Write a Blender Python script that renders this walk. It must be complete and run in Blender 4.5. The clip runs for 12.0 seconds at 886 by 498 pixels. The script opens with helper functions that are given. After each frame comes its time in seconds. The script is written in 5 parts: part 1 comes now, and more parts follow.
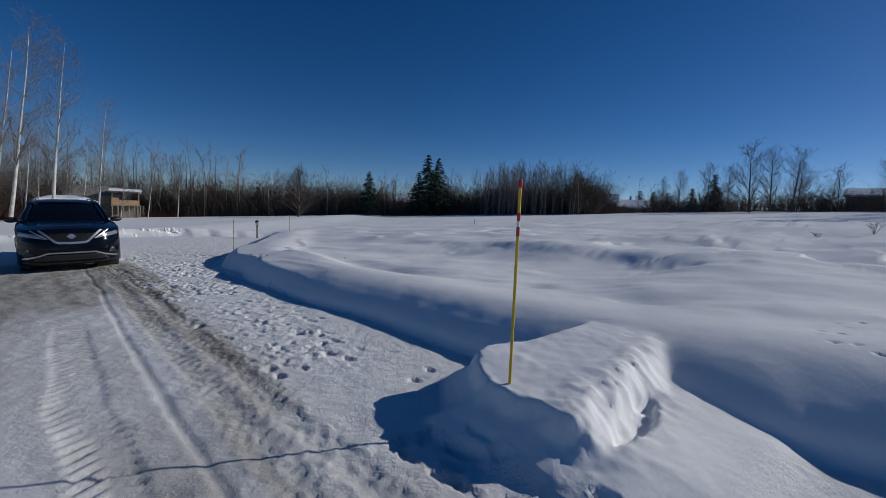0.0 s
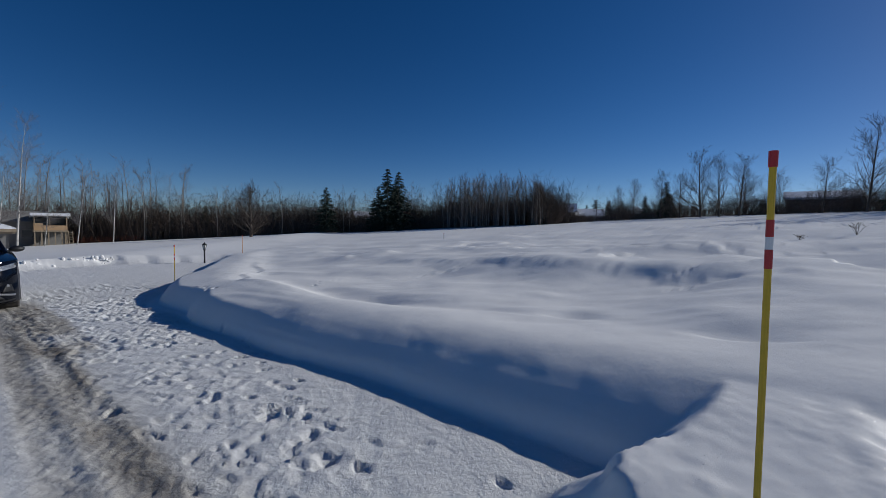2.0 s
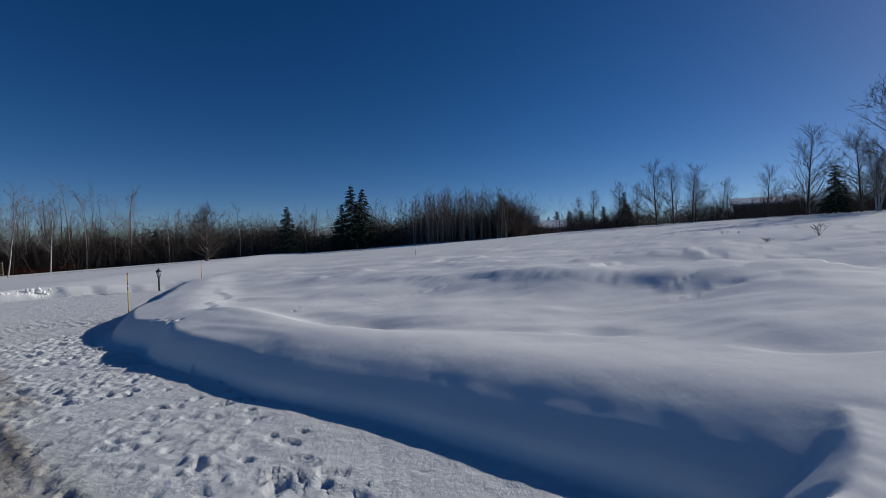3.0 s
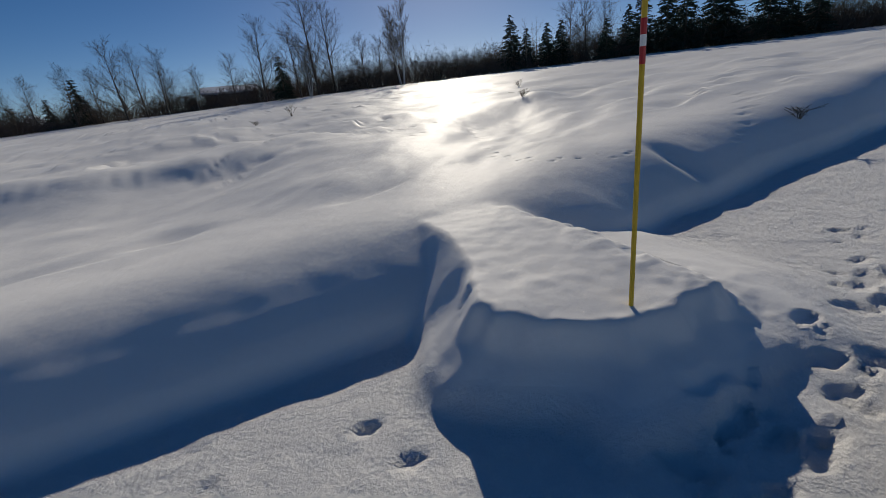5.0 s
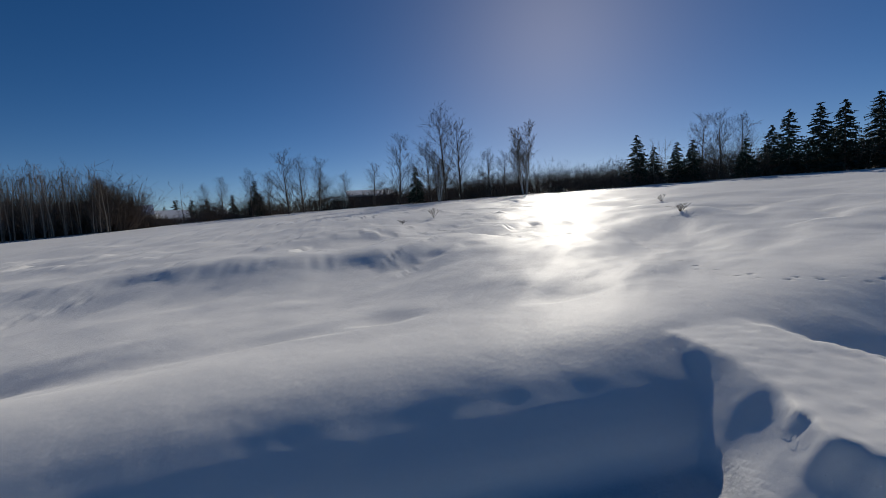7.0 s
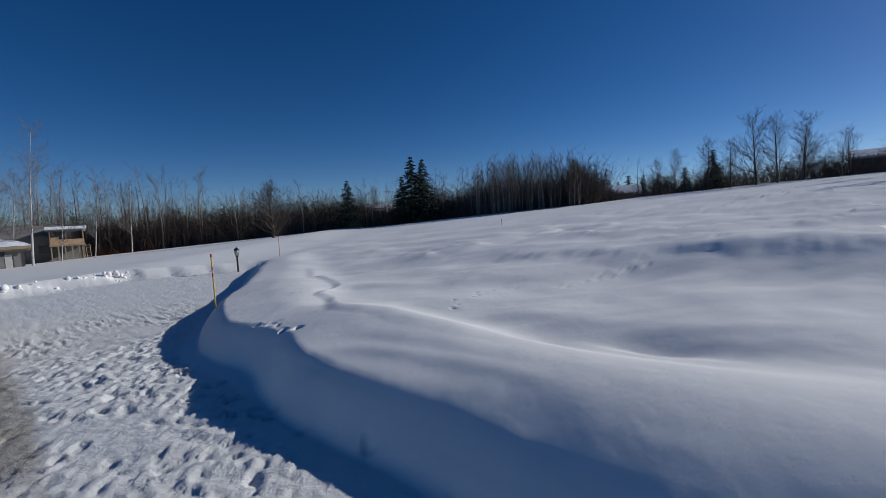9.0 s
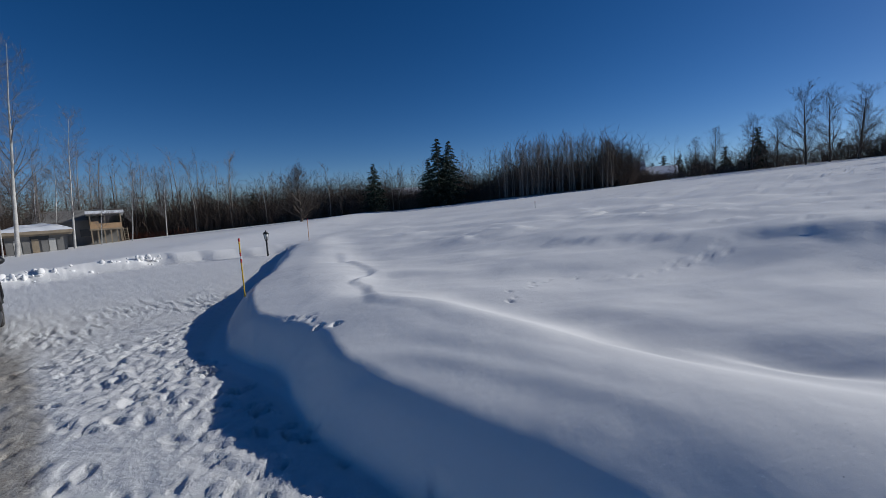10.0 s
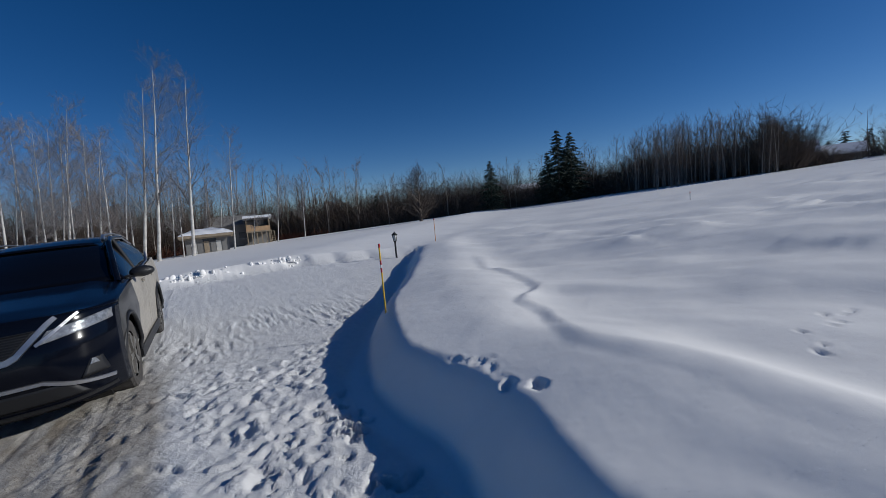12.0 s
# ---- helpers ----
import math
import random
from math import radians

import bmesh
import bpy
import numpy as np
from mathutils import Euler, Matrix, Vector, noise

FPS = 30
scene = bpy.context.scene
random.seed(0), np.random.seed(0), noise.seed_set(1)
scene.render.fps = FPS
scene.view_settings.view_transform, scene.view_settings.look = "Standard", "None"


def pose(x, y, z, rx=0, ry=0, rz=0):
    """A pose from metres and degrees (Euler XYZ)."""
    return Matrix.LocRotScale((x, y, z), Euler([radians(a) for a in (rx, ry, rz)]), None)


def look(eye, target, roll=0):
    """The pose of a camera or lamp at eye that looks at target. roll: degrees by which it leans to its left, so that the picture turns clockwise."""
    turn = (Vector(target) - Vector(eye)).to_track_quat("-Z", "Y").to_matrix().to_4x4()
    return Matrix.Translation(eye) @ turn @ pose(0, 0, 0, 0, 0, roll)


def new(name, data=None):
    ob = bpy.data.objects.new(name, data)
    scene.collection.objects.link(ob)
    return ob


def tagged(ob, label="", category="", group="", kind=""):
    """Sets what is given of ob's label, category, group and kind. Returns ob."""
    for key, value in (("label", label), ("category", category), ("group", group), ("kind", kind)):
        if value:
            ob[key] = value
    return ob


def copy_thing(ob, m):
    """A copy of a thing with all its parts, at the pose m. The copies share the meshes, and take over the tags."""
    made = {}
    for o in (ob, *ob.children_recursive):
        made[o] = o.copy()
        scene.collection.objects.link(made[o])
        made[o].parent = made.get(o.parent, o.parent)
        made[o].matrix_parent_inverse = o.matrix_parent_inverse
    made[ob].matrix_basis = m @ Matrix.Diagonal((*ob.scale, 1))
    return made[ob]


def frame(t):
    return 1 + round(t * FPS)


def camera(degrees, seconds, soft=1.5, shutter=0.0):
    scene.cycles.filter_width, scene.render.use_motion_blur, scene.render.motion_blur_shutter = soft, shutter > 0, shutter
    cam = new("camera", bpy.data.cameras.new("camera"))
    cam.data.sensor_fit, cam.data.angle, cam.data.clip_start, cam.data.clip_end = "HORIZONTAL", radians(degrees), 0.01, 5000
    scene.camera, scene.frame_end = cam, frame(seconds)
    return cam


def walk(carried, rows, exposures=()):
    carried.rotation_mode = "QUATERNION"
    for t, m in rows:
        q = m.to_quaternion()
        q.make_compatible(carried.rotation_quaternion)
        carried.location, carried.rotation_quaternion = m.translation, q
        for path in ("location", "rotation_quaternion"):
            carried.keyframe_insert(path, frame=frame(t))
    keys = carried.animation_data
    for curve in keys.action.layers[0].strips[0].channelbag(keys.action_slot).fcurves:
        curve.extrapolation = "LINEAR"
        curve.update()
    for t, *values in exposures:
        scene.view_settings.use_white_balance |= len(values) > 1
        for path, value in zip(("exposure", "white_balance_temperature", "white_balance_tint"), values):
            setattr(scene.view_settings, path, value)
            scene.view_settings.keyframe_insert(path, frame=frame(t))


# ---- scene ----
# the camera and its walk
cam = camera(92.4, 12.0, soft=0.6)
PATH = [
    (0, (0.042, 0.027, 1.586), (0.028, 2.157, 1.390), 2.7),
    (0.5, (0.066, 0.452, 1.571), (0.233, 2.578, 1.388), 2.4),
    (1, (-0.131, 0.861, 1.552), (0.037, 2.990, 1.392), 1.9),
    (1.5, (-0.380, 1.268, 1.528), (-0.200, 3.395, 1.373), 2.3),
    (2, (-0.678, 1.708, 1.556), (-0.486, 3.836, 1.437), 0.8),
    (2.5, (-0.975, 2.026, 1.553), (-0.753, 4.154, 1.488), 0.1),
    (2.7, (-1.067, 2.172, 1.532), (-0.801, 4.295, 1.478), -0.9),
    (4.3, (-1.510, 3.137, 1.519), (0.044, 4.604, 1.404), -1.5),
    (4.5, (-1.485, 3.167, 1.478), (0.276, 4.348, 1.189), -3.1),
    (5, (-1.449, 3.256, 1.373), (0.458, 3.926, 0.670), -6.4),
    (5.5, (-1.531, 3.385, 1.351), (0.425, 3.752, 0.564), -5.4),
    (6, (-1.701, 3.504, 1.372), (0.318, 3.804, 0.729), -3.4),
    (6.5, (-1.829, 3.792, 1.407), (0.219, 4.359, 1.153), -0.5),
    (7, (-1.917, 4.228, 1.427), (-0.112, 5.366, 1.267), -3.2),
    (7.5, (-2.323, 4.634, 1.471), (-1.007, 6.317, 1.345), -3),
    (9.3, (-3.208, 6.080, 1.397), (-3.170, 8.212, 1.222), -3.5),
    (9.5, (-3.274, 6.225, 1.390), (-3.258, 8.357, 1.199), -3.7),
    (10, (-3.423, 6.617, 1.375), (-3.427, 8.742, 1.130), -3.2),
    (10.5, (-3.592, 7.021, 1.394), (-3.787, 9.139, 1.150), -3.2),
    (11, (-3.850, 7.384, 1.389), (-4.096, 9.496, 1.145), -3.2),
    (11.5, (-4.071, 7.762, 1.358), (-4.445, 9.855, 1.117), -4.3),
    (12, (-4.356, 8.104, 1.375), (-4.916, 10.159, 1.160), -5.1),
]

walk(cam, [(t, look(eye, target, roll)) for t, eye, target, roll in PATH],
     exposures=[(0, 0.05, 6500, 10), (2.7, 0.05, 6600, 10), (4.3, 0.1, 7300, 10), (5.3, 0.02, 7700, 10), (6.3, 0.04, 7550, 10), (7.7, 0.05, 7000, 10), (9.3, 0.14, 6500, 10), (12, 0.14, 6500, 10)])

# sky, sun and exposure
SUN_AZ, SUN_EL = 73.5, 24.0
SUN_DIR = Vector((math.sin(radians(SUN_AZ)) * math.cos(radians(SUN_EL)), math.cos(radians(SUN_AZ)) * math.cos(radians(SUN_EL)), math.sin(radians(SUN_EL))))
world = bpy.data.worlds.new("world")
scene.world = world
world.use_nodes = True
wn = world.node_tree.nodes
sky = wn.new("ShaderNodeTexSky")
sky.sky_type = "NISHITA"
sky.sun_disc = False
sky.sun_elevation, sky.sun_rotation = radians(SUN_EL), radians(SUN_AZ)
sky.altitude, sky.air_density, sky.dust_density, sky.ozone_density = 3000.0, 0.8, 1.2, 2.0
tint = wn.new("ShaderNodeHueSaturation")
tint.inputs["Saturation"].default_value, tint.inputs["Hue"].default_value = 1.34, 0.507
world.node_tree.links.new(sky.outputs[0], tint.inputs["Color"])
world.node_tree.links.new(tint.outputs[0], wn["Background"].inputs[0])
wn["Background"].inputs[1].default_value = 0.059
sun = new("sun", bpy.data.lights.new("sun", "SUN"))
sun.data.energy, sun.data.angle, sun.data.color = 2.75, radians(0.55), (0.98, 0.975, 0.945)
sun.matrix_world = look(SUN_DIR * 60, (0, 0, 0))


# ---- materials ----
def material(name, base, rough=0.6, metal=0.0, spread=0.12, scale=8.0, fine=60.0, bump=0.15, second=None, coat=0.0, spec=0.5):
    """A surface with colour variation at two scales and a fine relief."""
    m = bpy.data.materials.new(name)
    m.use_nodes = True
    n, l = m.node_tree.nodes, m.node_tree.links
    b = n["Principled BSDF"]
    co = n.new("ShaderNodeTexCoord")
    n1, n2 = n.new("ShaderNodeTexNoise"), n.new("ShaderNodeTexNoise")
    n1.inputs["Scale"].default_value, n2.inputs["Scale"].default_value = scale, fine
    n1.inputs["Detail"].default_value, n2.inputs["Detail"].default_value = 5, 3
    ramp = n.new("ShaderNodeMix")
    ramp.data_type = "RGBA"
    lo = [max(0.0, c * (1 - spread)) for c in base]
    hi = list(second) if second else [min(1.0, c * (1 + spread)) for c in base]
    ramp.inputs["A"].default_value, ramp.inputs["B"].default_value = (*lo, 1), (*hi, 1)
    mix = n.new("ShaderNodeMath")
    mix.operation = "ADD"
    half = n.new("ShaderNodeMath")
    half.operation = "MULTIPLY_ADD"
    half.inputs[1].default_value, half.inputs[2].default_value = 0.6, -0.3
    l.new(co.outputs["Object"], n1.inputs["Vector"])
    l.new(co.outputs["Object"], n2.inputs["Vector"])
    l.new(n2.outputs[0], half.inputs[0])
    l.new(n1.outputs[0], mix.inputs[0])
    l.new(half.outputs[0], mix.inputs[1])
    l.new(mix.outputs[0], ramp.inputs["Factor"])
    l.new(ramp.outputs["Result"], b.inputs["Base Color"])
    b.inputs["Roughness"].default_value, b.inputs["Metallic"].default_value = rough, metal
    b.inputs["Coat Weight"].default_value = coat
    b.inputs["Specular IOR Level"].default_value = spec
    if bump:
        bp = n.new("ShaderNodeBump")
        bp.inputs["Strength"].default_value, bp.inputs["Distance"].default_value = bump, 0.01
        l.new(n2.outputs[0], bp.inputs["Height"])
        l.new(bp.outputs[0], b.inputs["Normal"])
    return m


def ground_material():
    """Snow, blended into gritty packed ice by the attribute grit and into trampled snow by the attribute packed."""
    m = bpy.data.materials.new("snow_ground")
    m.use_nodes = True
    n, l = m.node_tree.nodes, m.node_tree.links
    b = n["Principled BSDF"]
    co = n.new("ShaderNodeTexCoord")

    def noise_node(scale, detail=4.0, rough=0.55):
        q = n.new("ShaderNodeTexNoise")
        q.inputs["Scale"].default_value, q.inputs["Detail"].default_value, q.inputs["Roughness"].default_value = scale, detail, rough
        l.new(co.outputs["Object"], q.inputs["Vector"])
        return q.outputs[0]

    def mix(a, c, f):
        q = n.new("ShaderNodeMix")
        q.data_type = "RGBA"
        for v, s in ((a, "A"), (c, "B")):
            if isinstance(v, tuple):
                q.inputs[s].default_value = (*v, 1)
            else:
                l.new(v, q.inputs[s])
        l.new(f, q.inputs["Factor"])
        return q.outputs["Result"]

    def math_node(op, a, c, k=0.0):
        q = n.new("ShaderNodeMath")
        q.operation, q.use_clamp = op, op == "MULTIPLY_ADD"
        for i, v in enumerate((a, c, k)):
            if isinstance(v, float):
                q.inputs[i].default_value = v
            else:
                l.new(v, q.inputs[i])
        return q.outputs[0]

    grit, packed = n.new("ShaderNodeAttribute"), n.new("ShaderNodeAttribute")
    grit.attribute_name, packed.attribute_name = "grit", "packed"
    big, small, tiny = noise_node(1.1), noise_node(11.0, 6.0, 0.65), noise_node(90.0, 3.0, 0.7)
    snow = mix((0.86, 0.85, 0.83), (0.91, 0.90, 0.885), big)
    trod = mix((0.70, 0.695, 0.69), (0.85, 0.845, 0.835), small)
    def along(direction, scale):
        q = n.new("ShaderNodeVectorMath")
        q.operation = "DOT_PRODUCT"
        l.new(co.outputs["Object"], q.inputs[0])
        q.inputs[1].default_value = tuple(v * scale for v in direction)
        return q.outputs["Value"]

    lane = n.new("ShaderNodeCombineXYZ")
    l.new(along((-0.71, 0.704, 0.0), 0.9), lane.inputs[0])
    l.new(along((0.704, 0.71, 0.0), 4.2), lane.inputs[1])
    streak = n.new("ShaderNodeTexNoise")
    streak.inputs["Scale"].default_value, streak.inputs["Detail"].default_value, streak.inputs["Roughness"].default_value = 1.0, 7.0, 0.62
    l.new(lane.outputs[0], streak.inputs["Vector"])
    ice = mix((0.20, 0.165, 0.125), (0.66, 0.635, 0.59), math_node("MULTIPLY_ADD", streak.outputs[0], 3.4, -1.2))
    ice = mix(ice, mix((0.30, 0.26, 0.21), (0.66, 0.63, 0.58), small), math_node("MULTIPLY_ADD", big, 0.5, 0.1))
    speck = math_node("MULTIPLY_ADD", tiny, 5.0, -1.5)
    ice = mix((0.17, 0.145, 0.115), ice, speck)
    body = mix(snow, trod, packed.outputs["Fac"])
    g = math_node("MULTIPLY_ADD", small, 1.6, -0.8)
    g = math_node("ADD", grit.outputs["Fac"], math_node("MULTIPLY", g, math_node("MULTIPLY", grit.outputs["Fac"], 0.9)))
    gc = n.new("ShaderNodeClamp")
    l.new(g, gc.inputs[0])
    l.new(mix(body, ice, gc.outputs[0]), b.inputs["Base Color"])
    rough = math_node("MULTIPLY_ADD", tiny, 0.35, 0.36)
    # scattered crystals lie at their own angles and flash
    crystal = n.new("ShaderNodeTexVoronoi")
    crystal.inputs["Scale"].default_value = 120.0
    l.new(co.outputs["Object"], crystal.inputs["Vector"])
    facet = n.new("ShaderNodeSeparateColor")
    l.new(crystal.outputs["Color"], facet.inputs[0])
    flake = math_node("GREATER_THAN", facet.outputs[0], 0.92)
    dot = math_node("LESS_THAN", crystal.outputs["Distance"], 0.32)
    flake = math_node("MULTIPLY", flake, dot)
    l.new(math_node("ADD", rough, math_node("MULTIPLY", flake, -0.22)), b.inputs["Roughness"])
    l.new(math_node("MULTIPLY_ADD", flake, 0.24, 0.025), b.inputs["Specular IOR Level"])
    bp, bp2 = n.new("ShaderNodeBump"), n.new("ShaderNodeBump")
    bp.inputs["Strength"].default_value, bp.inputs["Distance"].default_value = 0.14, 0.012
    bp2.inputs["Strength"].default_value, bp2.inputs["Distance"].default_value = 0.2, 0.004
    l.new(small, bp.inputs["Height"])
    l.new(noise_node(260.0, 2.0), bp2.inputs["Height"])
    bp3, bp4 = n.new("ShaderNodeBump"), n.new("ShaderNodeBump")
    bp3.inputs["Strength"].default_value, bp3.inputs["Distance"].default_value = 0.3, 0.08
    bp4.inputs["Strength"].default_value, bp4.inputs["Distance"].default_value = 0.6, 0.035
    l.new(noise_node(1.3, 4.0, 0.5), bp3.inputs["Height"])
    lumps = math_node("ADD", noise_node(13.0, 5.0, 0.65), math_node("MULTIPLY", noise_node(42.0, 6.0, 0.75), 0.5))
    l.new(math_node("MULTIPLY", lumps, packed.outputs["Fac"]), bp4.inputs["Height"])
    l.new(bp3.outputs[0], bp4.inputs["Normal"])
    l.new(bp4.outputs[0], bp.inputs["Normal"])
    l.new(bp.outputs[0], bp2.inputs["Normal"])
    lean = n.new("ShaderNodeVectorMath")
    lean.operation = "SUBTRACT"
    l.new(crystal.outputs["Color"], lean.inputs[0])
    lean.inputs[1].default_value = (0.95, 0.5, 0.5)
    turn = n.new("ShaderNodeVectorMath")
    turn.operation = "SCALE"
    l.new(lean.outputs[0], turn.inputs[0])
    l.new(math_node("MULTIPLY", flake, 1.1), turn.inputs["Scale"])
    swing = n.new("ShaderNodeVectorMath")
    l.new(bp2.outputs[0], swing.inputs[0])
    l.new(turn.outputs[0], swing.inputs[1])
    unit = n.new("ShaderNodeVectorMath")
    unit.operation = "NORMALIZE"
    l.new(swing.outputs[0], unit.inputs[0])
    l.new(unit.outputs[0], b.inputs["Normal"])
    return m


M_GROUND = ground_material()
M_BARK = material("dark_bark", (0.11, 0.085, 0.068), 0.9, spread=0.4, scale=3, fine=30)
M_GREYBARK = material("grey_bark", (0.25, 0.225, 0.195), 0.9, spread=0.35, scale=3, fine=30)
M_TWIG = material("brown_twigs", (0.165, 0.13, 0.108), 0.9, spread=0.35, scale=0.4, fine=9)
M_BRUSH = material("dark_brush", (0.115, 0.085, 0.066), 0.95, spread=0.45, scale=0.25, fine=5)
M_BIRCHTWIG = material("grey_birch_twigs", (0.19, 0.172, 0.168), 0.9, spread=0.3, scale=0.4, fine=9)
M_REDTWIG = material("red_twigs", (0.2, 0.075, 0.045), 0.9, spread=0.4, scale=0.5, fine=8)
M_BIRCH = material("birch_bark", (0.16, 0.145, 0.13), 0.8, spread=0.3, scale=1.4, fine=14, second=(0.86, 0.84, 0.79))
M_PAINT = material("black_blue_paint", (0.003, 0.004, 0.008), 0.14, spread=0.2, scale=3, fine=40, bump=0.0, coat=0.12, spec=0.18)
M_DIRTY = material("road_salt_on_paint", (0.24, 0.225, 0.2), 0.65, spread=0.45, scale=1.4, fine=25, bump=0.02, second=(0.5, 0.46, 0.4))
M_FENDER = material("salt_streaked_paint", (0.006, 0.007, 0.01), 0.4, spread=0.3, scale=1.1, fine=25, bump=0.02, second=(0.09, 0.085, 0.075), coat=0.2)
M_GLASS = material("dark_car_glass", (0.003, 0.003, 0.004), 0.06, spread=0.1, scale=2, fine=20, bump=0.0, spec=0.35)
M_CHROME = material("chrome_trim", (0.55, 0.55, 0.56), 0.42, metal=1.0, spread=0.1, scale=5, fine=40, bump=0.0)
M_BLACK = material("black_plastic", (0.012, 0.012, 0.013), 0.5, spread=0.3, scale=8, fine=60, bump=0.05)
M_TYRE = material("tyre_rubber", (0.03, 0.028, 0.026), 0.85, spread=0.4, scale=6, fine=50, bump=0.3, second=(0.11, 0.10, 0.09))
M_RIM = material("salt_dulled_rim", (0.16, 0.155, 0.145), 0.5, metal=0.4, spread=0.3, scale=6, fine=40, bump=0.05, second=(0.3, 0.28, 0.25))
M_LENS = material("clear_lamp_lens", (0.07, 0.072, 0.08), 0.15, metal=0.3, spread=0.6, scale=22, fine=60, bump=0.2, second=(0.5, 0.52, 0.55), coat=0.6)
M_WOOD = material("weathered_wood", (0.30, 0.24, 0.17), 0.85, spread=0.35, scale=2.0, fine=24)
M_PLY = material("plywood", (0.46, 0.30, 0.17), 0.8, spread=0.25, scale=1.5, fine=20)
M_GREYWOOD = material("grey_board_siding", (0.20, 0.195, 0.185), 0.85, spread=0.3, scale=1.2, fine=18)
M_WHITEPAINT = material("white_painted_siding", (0.5, 0.49, 0.46), 0.7, spread=0.12, scale=1.5, fine=18)
M_ROOFSNOW = material("snow_on_roof", (0.82, 0.84, 0.88), 0.7, spread=0.06, scale=1.0, fine=9)
M_DARKGLASS = material("dark_window", (0.02, 0.025, 0.03), 0.1, spread=0.3, scale=2, fine=9, bump=0.0)
M_IRON = material("black_lamp_iron", (0.012, 0.012, 0.013), 0.45, spread=0.3, scale=8, fine=50)
M_LAMPGLASS = material("frosted_lamp_glass", (0.6, 0.6, 0.58), 0.3, spread=0.1, scale=8, fine=40, bump=0.0)
M_WEED = material("dry_weed_stalks", (0.16, 0.12, 0.08), 0.9, spread=0.3, scale=5, fine=30)
M_ORANGE = material("faded_orange_stake", (0.6, 0.28, 0.12), 0.6, spread=0.15, scale=9, fine=80, bump=0.05)
M_NEEDLE = material("spruce_needles", (0.022, 0.034, 0.02), 0.8, spread=0.4, scale=1.0, fine=12)
M_YELLOW = material("yellow_fibreglass", (0.72, 0.46, 0.03), 0.45, spread=0.12, scale=9, fine=80, bump=0.05)
M_RED = material("red_reflective_tape", (0.5, 0.03, 0.03), 0.35, spread=0.15, scale=12, fine=90, bump=0.05)
M_WHITE = material("white_tape", (0.8, 0.8, 0.78), 0.4, spread=0.05, scale=12, fine=90, bump=0.05)


# ---- shape helpers ----
def part(name, bm, mat, parent=None, label=""):
    """Links a bmesh as one mesh object under a thing or a part."""
    me = bpy.data.meshes.new(name)
    bm.to_mesh(me)
    bm.free()
    me.materials.append(mat)
    ob = new(name, me)
    if parent is not None:
        ob.parent = parent
    return tagged(ob, label)


def mesh_part(name, verts, faces, mat, parent=None, label="", smooth=False):
    me = bpy.data.meshes.new(name)
    me.from_pydata(verts, [], faces)
    if smooth:
        me.polygons.foreach_set("use_smooth", np.ones(len(me.polygons), bool))
    me.materials.append(mat)
    me.update()
    ob = new(name, me)
    if parent is not None:
        ob.parent = parent
    return tagged(ob, label)


def thing(name, m, label, category, group="", kind=""):
    ob = new(name)
    ob.matrix_basis = m
    return tagged(ob, label, category, group, kind)


# ---- smooth noise on the plan ----
def lattice(ix, iy, seed):
    h = (ix.astype(np.int64) * 374761393 + iy.astype(np.int64) * 668265263 + seed * 974634541) & 0xFFFFFFFF
    h = ((h ^ (h >> 13)) * 1274126177) & 0xFFFFFFFF
    return ((h ^ (h >> 16)) & 0xFFFF) / 65535.0


def vnoise(x, y, seed=0):
    ix, iy = np.floor(x), np.floor(y)
    fx, fy = x - ix, y - iy
    fx, fy = fx * fx * fx * (fx * (fx * 6 - 15) + 10), fy * fy * fy * (fy * (fy * 6 - 15) + 10)
    a, b = lattice(ix, iy, seed), lattice(ix + 1, iy, seed)
    c, d = lattice(ix, iy + 1, seed), lattice(ix + 1, iy + 1, seed)
    return (a + (b - a) * fx) * (1 - fy) + (c + (d - c) * fx) * fy - 0.5


def fbm(x, y, octaves=4, seed=0):
    v, amp = 0, 1.0
    for k in range(octaves):
        v = v + amp * vnoise(x * 2**k + 17.3 * k, y * 2**k - 9.1 * k, seed + k)
        amp *= 0.5
    return v


def clods(x, y, seed=0):
    """Height of loose lumps: one rounded lump in each cell of a jittered lattice, 0 to 1."""
    ix, iy = np.floor(x), np.floor(y)
    best = np.zeros_like(x)
    for ox in (-1, 0, 1):
        for oy in (-1, 0, 1):
            cx, cy = ix + ox, iy + oy
            px, py = cx + lattice(cx, cy, seed), cy + lattice(cx, cy, seed + 7)
            r = 0.2 + 0.45 * lattice(cx, cy, seed + 13)
            best = np.maximum(best, np.sqrt(np.clip(1 - ((x - px) ** 2 + (y - py) ** 2) / r**2, 0, 1)) * r)
    return best


def plates(x, y, seed=0):
    """Height of trodden crust: flat, tilted pieces, each nearest to one point of a jittered lattice."""
    ix, iy = np.floor(x), np.floor(y)
    near, high = np.full_like(x, 9.0), np.zeros_like(x)
    for ox in (-1, 0, 1):
        for oy in (-1, 0, 1):
            cx, cy = ix + ox, iy + oy
            dx, dy = x - cx - lattice(cx, cy, seed), y - cy - lattice(cx, cy, seed + 7)
            r = np.hypot(dx, dy)
            tilt = (lattice(cx, cy, seed + 3) - 0.5) * dx + (lattice(cx, cy, seed + 5) - 0.5) * dy
            high = np.where(r < near, lattice(cx, cy, seed + 13) - 0.5 + 1.3 * tilt, high)
            near = np.minimum(near, r)
    return high


def step(v, a, b):
    t = np.clip((v - a) / (b - a), 0, 1)
    return t * t * (3 - 2 * t)


# ---- the lie of the land: s runs along the bank, d across it, away from the drive ----
OX, OY, BX, BY = 1.03, 4.58, -0.71, 0.704


